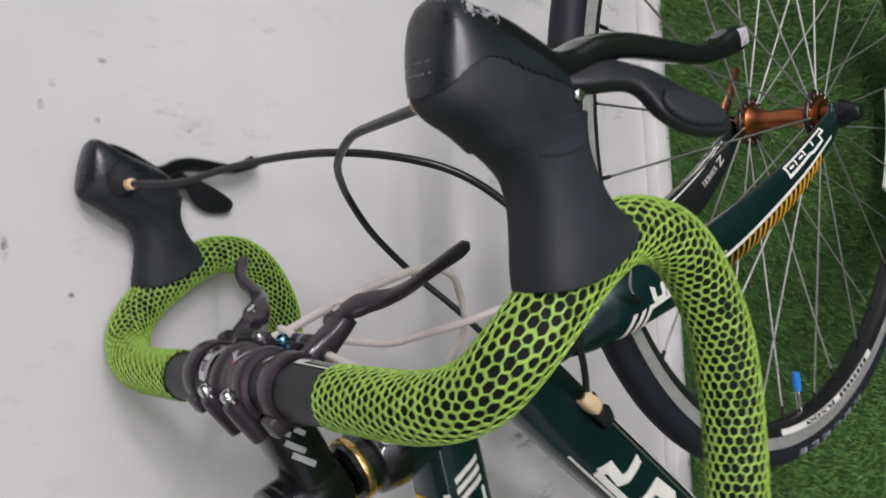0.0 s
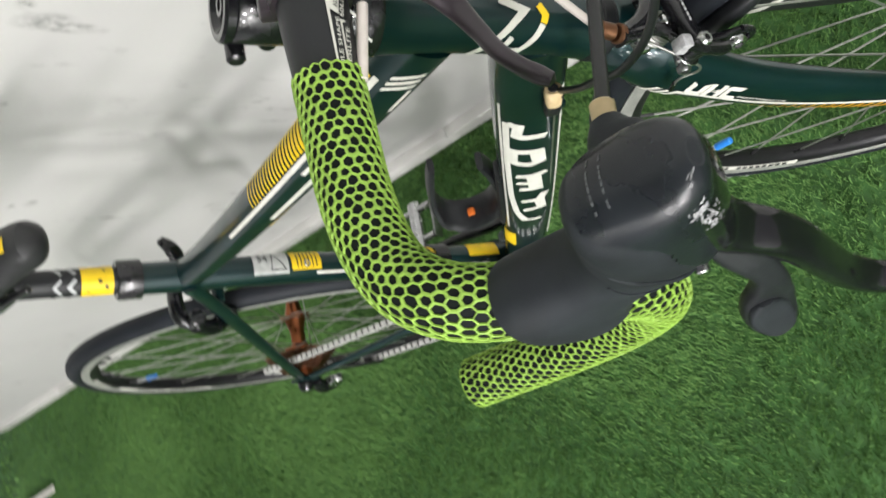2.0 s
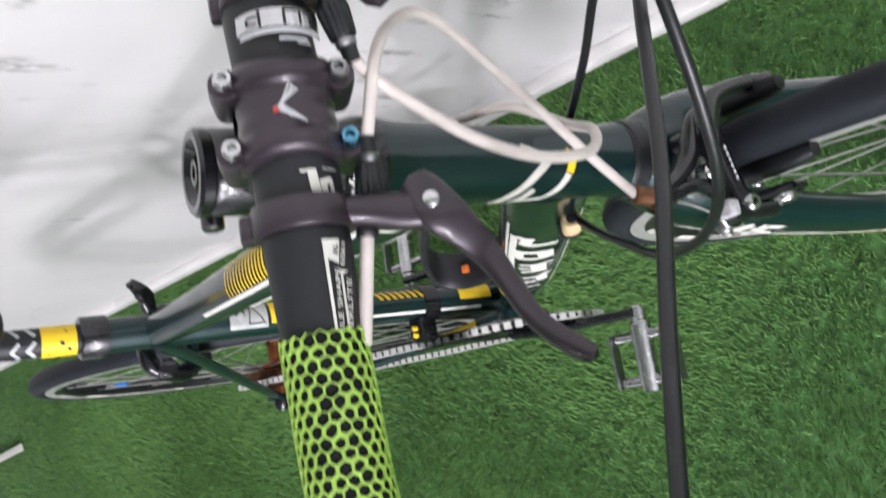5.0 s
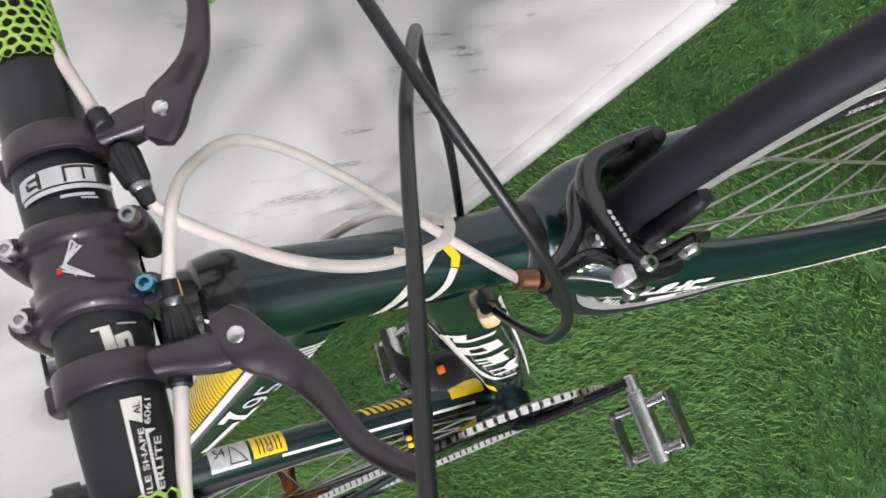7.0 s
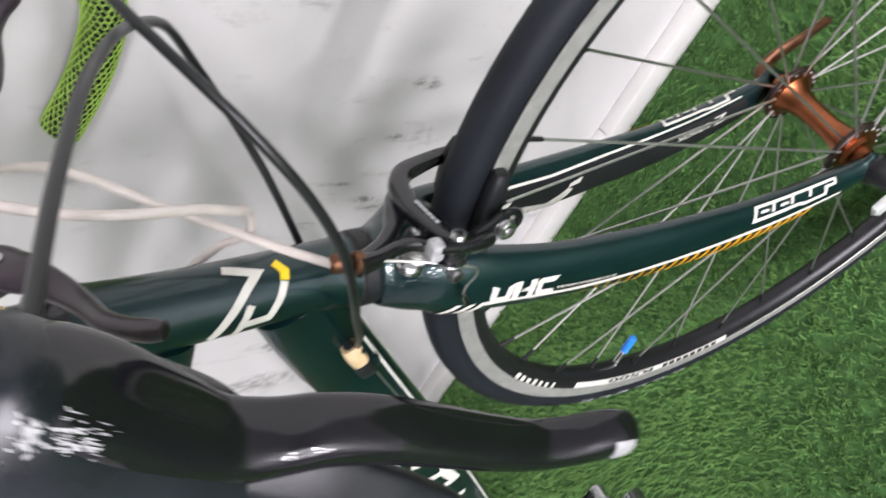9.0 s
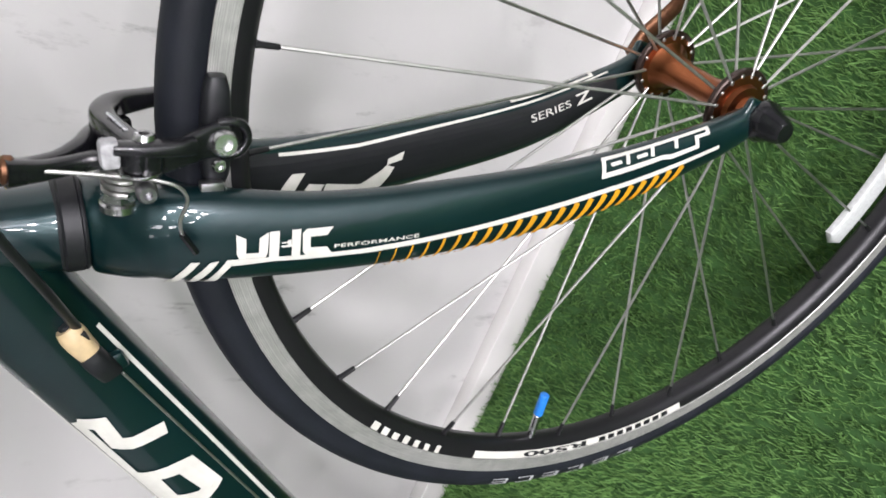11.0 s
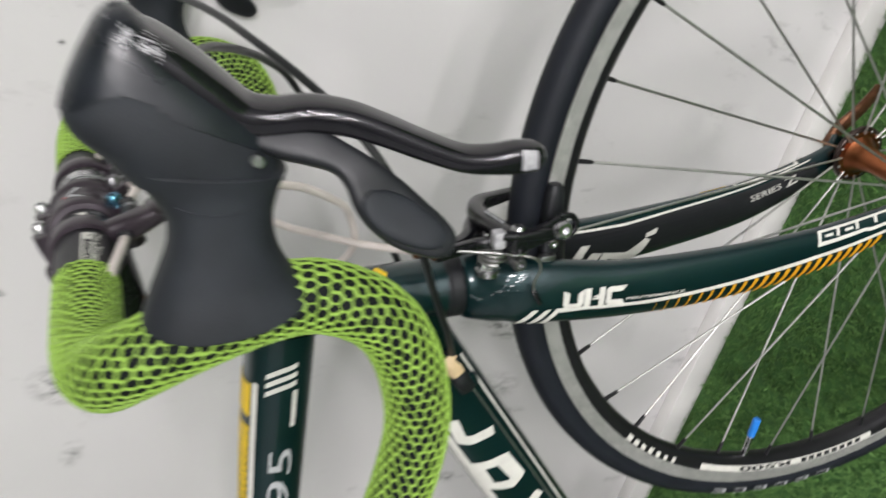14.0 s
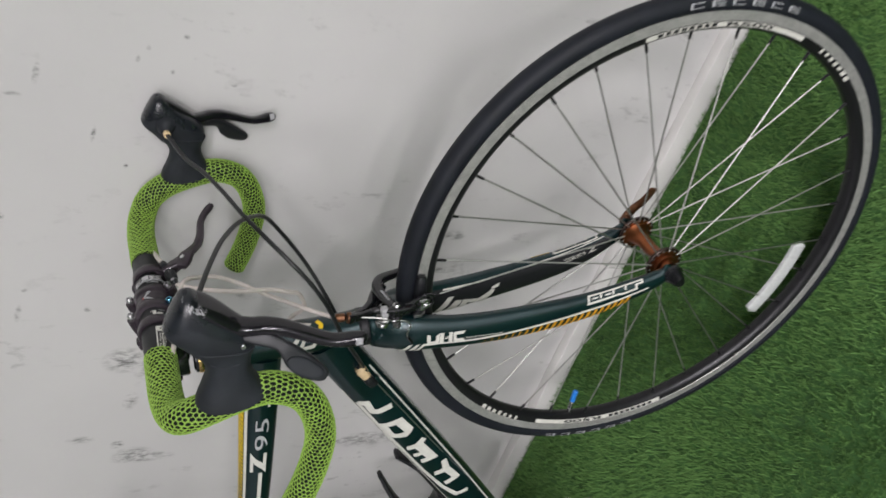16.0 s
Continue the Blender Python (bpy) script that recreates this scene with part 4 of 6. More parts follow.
part("emblem", join(plate_line([(-0.0075, -0.10), (-0.0035, 0.00), (0.0, 0.10)], 0.0007), plate_line([(-0.0075, -0.10), (-0.0045, -0.22), (0.0002, 0.10)], 0.0006), plate_line([(0.0002, 0.10), (0.0040, -0.14), (0.0070, -0.34)], 0.0007), plate_line([(0.0002, 0.10), (0.0012, 0.24), (0.0048, -0.08), (0.0070, -0.34)], 0.0006), plate_line([(-0.0060, -0.16), (-0.0030, -0.05), (0.0002, 0.10)], 0.0012), plate_line([(0.0006, 0.14), (0.0034, 0.0), (0.0058, -0.22)], 0.0012), plate_line([(-0.0030, -0.10), (-0.0050, -0.24)], 0.0009), plate_line([(0.0030, -0.02), (0.0052, -0.06)], 0.0009)), GREYTXT, stem, "small grey outlined emblem", smooth=False)
part("emblem_dot", plate_line([(0.0010, 0.20), (0.0030, 0.22)], 0.0018), REDPT, stem, "small red dot", smooth=False)


def bar_curve(sg):
    """Half the handlebar from the clamp outward: x measured from the middle."""
    q = [(0.0, 0.8368, 0.9108), (0.05, 0.8375, 0.9108), (0.10, 0.8395, 0.9112), (0.145, 0.8425, 0.9110), (0.175, 0.8515, 0.9080), (0.191, 0.868, 0.901), (0.197, 0.886, 0.8855), (0.1975, 0.903, 0.862), (0.1975, 0.911, 0.840), (0.1990, 0.907, 0.815), (0.2005, 0.890, 0.796), (0.2025, 0.862, 0.782), (0.2045, 0.830, 0.778), (0.2065, 0.797, 0.779), (0.2085, 0.766, 0.783)]
    out = []
    for x, y, z in q:
        k = min(1, x / 0.17) if sg < 0 else 0
        top = min(1, max(0, (z - 0.862) / 0.03))          # bar top and bend against hood and drop
        out.append((BC.x + sg * x + LEFT_SHIFT.x * k, y + (LEFT_SHIFT.y - 0.0050 * top) * k, z + (LEFT_SHIFT.z + 0.0112 * top) * k))
    return out


sw_bar = {}
half_bars = []
for sg in (-1, 1):
    rr = [0.0159, 0.0159, 0.0138, 0.0128] + [0.0118] * 11
    sw_bar[sg] = Sweep([(*p, r) for p, r in zip(bar_curve(sg), rr)], 120, None)
    half_bars.append(sw_bar[sg].mesh(24))
bar = part("handlebar", join(*half_bars), BARBLACK, bike, "satin black drop handlebar")
# print on the bar tops: x from the middle of the clamp, angle round the bar from the faceplate's direction
def bar_at(x, w, r):
    y = float(np.interp(abs(x), (0, 0.05, 0.10), (0.8368, 0.8375, 0.8395)))
    z = float(np.interp(abs(x), (0, 0.05, 0.10), (0.9108, 0.9108, 0.9112)))
    q = float(np.interp(abs(x), (0, 0.05, 0.10), (0.0159, 0.0159, 0.0138)))
    return Vector((BC.x + x, y, z)) + (STA * math.cos(w) + UPA * math.sin(w)) * (q + r)


def bar_quad(a, b, c, d, r=0.0006, n=6):
    V = []
    for i in range(n + 1):
        for j in range(n + 1):
            q = Vector(a).lerp(Vector(b), i / n).lerp(Vector(d).lerp(Vector(c), i / n), j / n)
            V.append(bar_at(q.x, q.y, r))
    return V, [(i * (n + 1) + j, i * (n + 1) + j + 1, i * (n + 1) + j + n + 2, i * (n + 1) + j + n + 1) for i in range(n) for j in range(n)]


def bar_print(x0, x1, a0, a1, m, nm="print_bar", r=0.0006):
    return decal(nm, bar_quad((x0, a0), (x0, a1), (x1, a1), (x1, a0), r, max(6, int(abs(a1 - a0) / 0.15))), m, bar)


def bar_text(body, x0, x1, a0, a1, a2, a3, m=None, r=0.0006):
    """Letters from x0 to x1; feet and heads at a0, a1 where they start and at a2, a3 where they end."""
    V, F = text_flat(body, 1.0, 0.0, 0.012)
    W = [bar_at(x0 + (x1 - x0) * x, (a0 + (a2 - a0) * x) * (1 - y) + (a1 + (a3 - a1) * x) * y, r) for x, y in V]
    return decal("lettering", (W, F), m or WHITE, bar, "small print on the bar")


bar_text("ILE SHAPE", 0.0840, 0.0632, -0.495, -0.370, -0.590, -0.470)
bar_text("ERLITE", 0.0836, 0.0668, -0.755, -0.600, -0.930, -0.760)
bar_text("6061", 0.0624, 0.0540, -0.755, -0.605, -0.885, -0.745)
decal("white_flag", bar_quad((0.0529, -0.273), (0.0529, -0.70), (0.0617, -0.595), (0.0596, -0.333)), WHITE, bar)
bar_text("AL", 0.0588, 0.0548, -0.60, -0.46, -0.62, -0.48, BARBLACK, 0.0009)
decal("white_line", bar_quad((0.0529, -0.273), (0.0529, -0.355), (0.0845, -0.325), (0.0845, -0.258)), WHITE, bar)
decal("white_flag", join(bar_quad((0.0638, -0.60), (0.0641, -0.86), (0.0656, -0.66), (0.0655, -0.62)), bar_quad((0.0638, -0.60), (0.0655, -0.664), (0.0842, -0.655), (0.0842, -0.588))), WHITE, bar)
decal("brand_shape", join(bar_quad((0.0276, -0.05), (0.0274, -0.41), (0.0283, -0.41), (0.0286, -0.05)), bar_quad((0.0282, -0.20), (0.0280, -0.41), (0.0385, -0.48), (0.0385, -0.25))), WHITE, bar, "plain white shape")
decal("brand_shape", join(bar_quad((0.0313, -0.45), (0.0311, -0.60), (0.0387, -0.655), (0.0387, -0.50)), bar_quad((0.0314, -0.45), (0.0301, -0.75), (0.0320, -0.81), (0.0336, -0.565)), bar_quad((0.0306, -0.70), (0.0310, -0.80), (0.0382, -0.82), (0.0384, -0.70))), WHITE, bar, "plain white shape")
bar_print(0.0270, 0.0276, -0.56, -0.98, GREYTXT)
bar_print(-0.0335, -0.0265, -1.3, 1.7, SILVER, "silver_band")
for x0, x1, a0, a1 in ((-0.0330, -0.0270, 0.30, 0.36), (-0.0316, -0.0308, 0.36, 0.62), (-0.0308, -0.0282, 0.62, 0.67), (-0.0290, -0.0282, 0.40, 0.62), (-0.0330, -0.0270, -0.25, -0.19), (-0.0330, -0.0322, -0.85, -0.25), (-0.0326, -0.0276, -0.62, -0.58)):
    bar_print(x0, x1, a0, a1, BARBLACK, r=0.0009)
bar_print(-0.0258, -0.0240, -1.3, 0.9, GREYTXT)
bar_print(-0.0222, -0.0210, -0.75, -0.05, GREYTXT)
bar_print(-0.0205, -0.0198, -0.80, -0.45, GREYTXT)


TAPE_S, TAPE_R = (0.0, 0.16, 0.36, 0.55, 0.75, 1.0), (0.0150, 0.0150, 0.0146, 0.0140, 0.0135, 0.0133)


def hex_net(sw, s0, s1, R0, around, pitch):
    """A lime net of hexagonal holes round a sweep between two lengths."""
    V, F = [], []
    L = sw.length
    R_at = lambda s: float(np.interp(s, TAPE_S, TAPE_R)) + 0.0003
    rows = int((s1 - s0) * L / pitch)
    rng = random.Random(11)

    def put(s, th, off):
        u = s * L
        s, th = s + (0.0002 * math.sin(th * 5 + u * 610) + 0.0002 * math.sin(th * 11 - u * 970)) / L, th + 0.012 * math.sin(u * 530 + th * 3) + 0.010 * math.sin(u * 1130 - th * 7)
        x = min(max(s, 0), 1) * (sw.n - 1)
        i = min(int(x), sw.n - 2)
        k = x - i
        c = sw.C[i] * (1 - k) + sw.C[i + 1] * k
        a = sw.S[i] * (1 - k) + sw.S[i + 1] * k
        b = sw.N[i] * (1 - k) + sw.N[i + 1] * k
        return c + (a * math.cos(th) + b * math.sin(th)) * (R_at(s) + off)

    for i in range(rows + 1):
        for j in range(around):
            cs = s0 + i * pitch / L
            R = R_at(cs)
            arc = 2 * math.pi * R / around
            ct = (j + 0.5 * (i % 2)) * arc
            hx, hy = pitch * 0.6667, arc / 2          # corner reaches
            ja, jb = rng.uniform(-0.28, 0.28), rng.uniform(-0.25, 0.25)
            hole = float(np.interp(cs, (0.0, 0.40, 0.65, 1.0), (0.785, 0.80, 0.825, 0.825))) + rng.uniform(-0.09, 0.07)
            if rng.random() < 0.03:
                hole = 0.90
            ring = [(hx, 0), (hx / 2, hy), (-hx / 2, hy), (-hx, 0), (-hx / 2, -hy), (hx / 2, -hy)]
            k = len(V)
            for dx, dy in ring:
                V.append(put(cs + dx / L, (ct + dy) / R, 0.0006))
            for dx, dy in ring:
                V.append(put(cs + (dx * hole * 1.04 + ja * 0.001) / L, (ct + dy * hole + jb * 0.001) / R, 0.0004))
            for dx, dy in ring:
                V.append(put(cs + (dx * hole + ja * 0.001) / L, (ct + dy * hole * 0.96 + jb * 0.001) / R, -0.0003))
            for m in range(6):
                p = (m + 1) % 6
                F.append((k + m, k + p, k + 6 + p, k + 6 + m))
                F.append((k + 6 + m, k + 6 + p, k + 12 + p, k + 12 + m))
    return V, F


for sg in (-1, 1):
    sw = sw_bar[sg]
    tp0 = 0.088 / sw.length
    tr = lambda i: float(np.interp(i / 119, TAPE_S, TAPE_R))
    rows = [(*sw.C[i], tr(i)) for i in range(0, 120, 3) if i / 119 >= tp0]
    rows = [(*(sw.C[int(tp0 * 119)]), tr(int(tp0 * 119)))] + rows + [(*sw.C[119], tr(119))]
    base = part("bar_tape", Sweep(rows, 110, None).mesh(28, dome=0.004), TAPEB, bike, "lime green net bar tape over black wrap")
    part("tape_net", hex_net(sw, tp0 - 0.002, 0.998, 0.0150, 20, 0.0043), LIME, base, "lime green hexagon net")


class Loft(Sweep):
    """Rings along rows x, y, z, a, b, tilt (degrees), saddle: each ring stands square to its tilt; saddle pulls its flanks along the tube."""

    def __init__(self, rows, n, sg, power=2.4):
        self.P = spline(rows, n)
        self.n, self.power = n, power
        self.C = self.P[:, :3]
        w = np.radians(self.P[:, 5])
        z = np.zeros(n)
        self.T = np.stack([z, np.cos(w), np.sin(w)], 1)
        self.N = np.stack([z, -np.sin(w), np.cos(w)], 1)
        self.S = np.tile((float(sg), 0.0, 0.0), (n, 1))
        self.length = np.linalg.norm(np.diff(self.C, axis=0), axis=1).sum()

    def at(self, s, th, off=0.0):
        x = min(max(s, 0.0), 1.0) * (self.n - 1)
        i = min(int(x), self.n - 2)
        k = x - i
        return Sweep.at(self, s, th, off) + (self.T[i] * (1 - k) + self.T[i + 1] * k) * (self.P[i, 6] * (1 - k) + self.P[i + 1, 6] * k) * math.cos(th) ** 2

    def near(self, p):
        """The length and angle whose surface point lies nearest to p."""
        p = np.array(p)
        return min(((i / 60, math.tau * j / 90) for i in range(61) for j in range(90)), key=lambda q: np.linalg.norm(self.at(*q) - p))

    def shell(self, keep, off, ns, nt, edge):
        """A skin raised by off over the cells whose middles keep() takes, with its border turned down by edge."""
        V, F, kept = [], [], set()
        for i in range(ns + 1):
            for j in range(nt):
                V.append(self.at(i / ns, math.tau * j / nt, off))
        for i in range(ns):
            for j in range(nt):
                q = (i * nt + j, i * nt + (j + 1) % nt, (i + 1) * nt + (j + 1) % nt, (i + 1) * nt + j)
                if keep(sum(V[k] for k in q) / 4):
                    kept.add((i, j))
                    F.append(q)
        low = {}

        def under(k):
            if k not in low:
                low[k] = len(V)
                V.append(self.at((k // nt) / ns, math.tau * (k % nt) / nt, off - edge))
            return low[k]

        for i, j in sorted(kept):
            a, b, c, d = i * nt + j, i * nt + (j + 1) % nt, (i + 1) * nt + (j + 1) % nt, (i + 1) * nt + j
            for di, dj, u, v in ((-1, 0, a, b), (1, 0, c, d), (0, -1, d, a), (0, 1, b, c)):
                if (i + di, (j + dj) % nt) not in kept:
                    F.append((u, v, under(v), under(u)))
        return V, F


# edge of the smooth cap over the knob: y at height z
WAVE_Z, WAVE_Y = (0.860, 0.876, 0.895, 0.908, 0.918, 0.926, 0.934, 0.940, 0.950), (0.9630, 0.9655, 0.9680, 0.9700, 0.9735, 0.9738, 0.9690, 0.9625, 0.9575)


def shifter(sg):
    """Brake and gear lever on one side; sg 1 is the bicycle's right."""
    X = lambda x: BC.x + sg * (x - BC.x)
    R = lambda rows: [(X(q[0]), *q[1:]) for q in rows]
    hood = Loft(R([(0.2015, 0.9030, 0.8742, 0.0182, 0.0296, 24, -0.0055), (0.2015, 0.9040, 0.8745, 0.0190, 0.0305, 24, -0.0055), (0.2010, 0.9090, 0.8765, 0.0184, 0.0278, 22, -0.0040), (0.2000, 0.9170, 0.8795, 0.0172, 0.0228, 20, -0.0020), (0.1992, 0.9270, 0.8822, 0.0163, 0.0190, 18, 0), (0.1985, 0.9370, 0.8856, 0.0161, 0.0185, 16, 0), (0.1975, 0.9450, 0.8894, 0.0168, 0.0218, 15, 0), (0.1968, 0.9510, 0.8932, 0.0180, 0.0264, 13, 0), (0.1966, 0.9530, 0.8946, 0.0184, 0.0278, 12, 0), (0.1966, 0.9535, 0.8950, 0.0177, 0.0270, 12, 0)]), 70, sg, 2.5)
    body = part("brake_shifter", hood.mesh(52), RUBBER, bike, "black rubber-hooded brake and gear lever")
    fold = [hood.at(a, b, 0.0002) for a, b in ((0.80, 0.60), (0.775, 0.40), (0.758, 0.20), (0.75, 0.0), (0.76, -0.20), (0.78, -0.40))]
    part("fold", tube([tuple(p) for p in fold], 0.0004, 40, 6), RUBBER, body, "raised fold in the rubber")
    knob = Loft(R([(0.1967, 0.9480, 0.8930, 0.0167, 0.0250, 13, 0), (0.1965, 0.9550, 0.8985, 0.0176, 0.0292, 12, 0), (0.1960, 0.9610, 0.9048, 0.0181, 0.0330, 12, 0), (0.1954, 0.9670, 0.9105, 0.0181, 0.0320, 13, 0), (0.1947, 0.9735, 0.9165, 0.0174, 0.0262, 14, 0), (0.1940, 0.9805, 0.9235, 0.0163, 0.0182, 17, 0), (0.1936, 0.9865, 0.9280, 0.0146, 0.0122, 20, 0), (0.1932, 0.9915, 0.9310, 0.0118, 0.0076, 24, 0), (0.1930, 0.9950, 0.9325, 0.0075, 0.0042, 26, 0), (0.1929, 0.9962, 0.9330, 0.0035, 0.0020, 26, 0)]), 60, sg, 2.5)
    part("bracket", knob.mesh(52, dome=0.0008), RUBBER, body, "matte black lever bracket")
    seen_over = lambda p: p[1] > float(np.interp(p[2], WAVE_Z, WAVE_Y))
    part("front_cap", knob.shell(seen_over, 0.0007, 110, 130, 0.0012), CAPBLACK, body, "smooth dark plastic cap with worn edge")
    rng = random.Random(4)
    worn = []
    for c, n, ds, dt in (((0.2045, 0.9890, 0.9275), 60, 0.020, 0.13), ((0.1985, 0.9930, 0.9330), 14, 0.016, 0.10)):
        s0, t0 = knob.near((X(c[0]), c[1], c[2]))
        for k in range(n):
            s, t = s0 + rng.gauss(0, ds), t0 + rng.gauss(0, dt)
            worn.append(knob.patch(s, s + rng.uniform(0.003, 0.014), t, t + rng.uniform(0.015, 0.06), 0.0011, 1, 1, rng.uniform(-0.012, 0.012)))
    decal("worn_patch", join(*worn), SCUFFGLINT, body)
    for row, y in enumerate((0.9690, 0.9735)):
        for k in range(9):
            a = knob.near((X(0.1835 + 0.0021 * k), y, 0.9440))
            decal("print_bar", knob.patch(a[0] - 0.004, a[0] + 0.006, a[1] - 0.03, a[1] + 0.03, 0.0009, 1, 2), PRINTG, body)
    lev = Sweep(R([(0.1938, 0.9895, 0.9300, 0.0090, 0.0050), (0.1950, 0.9872, 0.9225, 0.0130, 0.0072), (0.1966, 0.9825, 0.9110, 0.0132, 0.0084), (0.1988, 0.9778, 0.8990, 0.0116, 0.0080), (0.2010, 0.9745, 0.8870, 0.0095, 0.0064), (0.2034, 0.9768, 0.8770, 0.0083, 0.0056), (0.2062, 0.9813, 0.8672, 0.0077, 0.0056), (0.2095, 0.9838, 0.8550, 0.0074, 0.0053), (0.2125, 0.9838, 0.8430, 0.0072, 0.0049), (0.2158, 0.9827, 0.8275, 0.0068, 0.0045), (0.2185, 0.9824, 0.8138, 0.0063, 0.0042), (0.2208, 0.9850, 0.8038, 0.0060, 0.0046), (0.2228, 0.9888, 0.7950, 0.0058, 0.0056), (0.2245, 0.9913, 0.7890, 0.0050, 0.0048), (0.2254, 0.9921, 0.7868, 0.0030, 0.0030)]), 84, (sg, -0.15, 0), power=3.2)
    blade = part("brake_lever", lev.mesh(30, dome=0.0012), LEVERM, body, "glossy black brake lever blade")
    chips = []
    for k in range(70):
        a, t = 0.060 + 0.014 * rng.gauss(0, 1), -0.45 + 0.26 * rng.gauss(0, 1)
        chips.append(lev.patch(a, a + rng.uniform(0.003, 0.012), sg * t if sg > 0 else -t, (t + rng.uniform(0.02, 0.06)) * 1.0 if sg > 0 else -t - 0.05, 0.0004, 1, 1, rng.uniform(-0.006, 0.006)))
    decal("worn_patch", join(*chips), SCUFFGLINT, blade)
    # the bright reflection at the lever tip, painted on as a pale patch
    decal("tip_glint", lev.patch(0.945, 0.985, -0.9 if sg > 0 else 2.2, 0.3 if sg > 0 else 3.4, 0.0002, 4, 6), SCUFFGLINT, blade, "pale painted glint on the lever tip")
    lie = (0.80 * sg, 0.50, 0.30)
    pad = Sweep(R([(0.2050, 0.9690, 0.8830, 0.0036, 0.0044), (0.2085, 0.9698, 0.8728, 0.0045, 0.0056), (0.2112, 0.9715, 0.8638, 0.0046, 0.0064), (0.2148, 0.9706, 0.8540, 0.0040, 0.0055), (0.2178, 0.9676, 0.8466, 0.0040, 0.0070), (0.2208, 0.9618, 0.8385, 0.0040, 0.0098), (0.2242, 0.9572, 0.8290, 0.0040, 0.0100), (0.2270, 0.9548, 0.8200, 0.0038, 0.0084), (0.2290, 0.9533, 0.8132, 0.0032, 0.0060), (0.2300, 0.9527, 0.8104, 0.0022, 0.0034)]), 54, lie, power=3.6)
    part("shift_paddle", pad.mesh(30, dome=0.0008), PADDLEM, body, "black plastic shift paddle")
    inset = Sweep(R([(0.2238, 0.9632, 0.8450, 0.0018, 0.0026), (0.2247, 0.9612, 0.8415, 0.0024, 0.0058), (0.2266, 0.9588, 0.8340, 0.0026, 0.0078), (0.2292, 0.9568, 0.8245, 0.0026, 0.0070), (0.2308, 0.9558, 0.8180, 0.0024, 0.0050), (0.2315, 0.9553, 0.8150, 0.0016, 0.0026)]), 30, lie, power=3.2)
    part("grip_pad", inset.mesh(22, dome=0.0004), RUBBER, body, "dull rubber grip pad on the paddle")
    part("paddle_pivot", join(rod((X(0.2035), 0.9660, 0.8790), (X(0.2035), 0.9790, 0.8830), 0.0042, 16, 0.001), block((X(0.2015), 0.9690, 0.8850), (0.011, 0.010, 0.010), 0.002)), BLACKAL, body)
    part("pivot_pin", rod((X(0.186), 0.9629, 0.8812), (X(0.2142), 0.9629, 0.8812), 0.0024, 14), SILVER, body, "silver pivot pin")
    # cable outlet cone on the inner side with beige ferrule
    part("cable_outlet", Sweep(R([(0.1845, 0.9680, 0.9170, 0.0165, 0.0130), (0.1775, 0.9672, 0.9170, 0.0122, 0.0105), (0.1720, 0.9655, 0.9170, 0.0080, 0.0080), (0.1672, 0.9645, 0.9168, 0.0050, 0.0052)]), 16, (0, 1, 0)).mesh(18), RUBBER, body)
    part("ferrule", rod((X(0.1675), 0.9645, 0.9168), (X(0.1605), 0.9645, 0.9160), 0.0040, 14, 0.0008), BEIGE, body, "beige cable ferrule")
    if sg < 0:
        # the left lever sits a little further out, back and down, turned about its cable outlet
        pivot = Matrix.Translation((0, 0.9645, 0.9168))
        body.matrix_local = Matrix.Translation(LEFT_SHIFT) @ pivot @ Matrix.Rotation(radians(-2.4), 4, "X") @ pivot.inverted()
    return body


shifter(1)
shifter(-1)


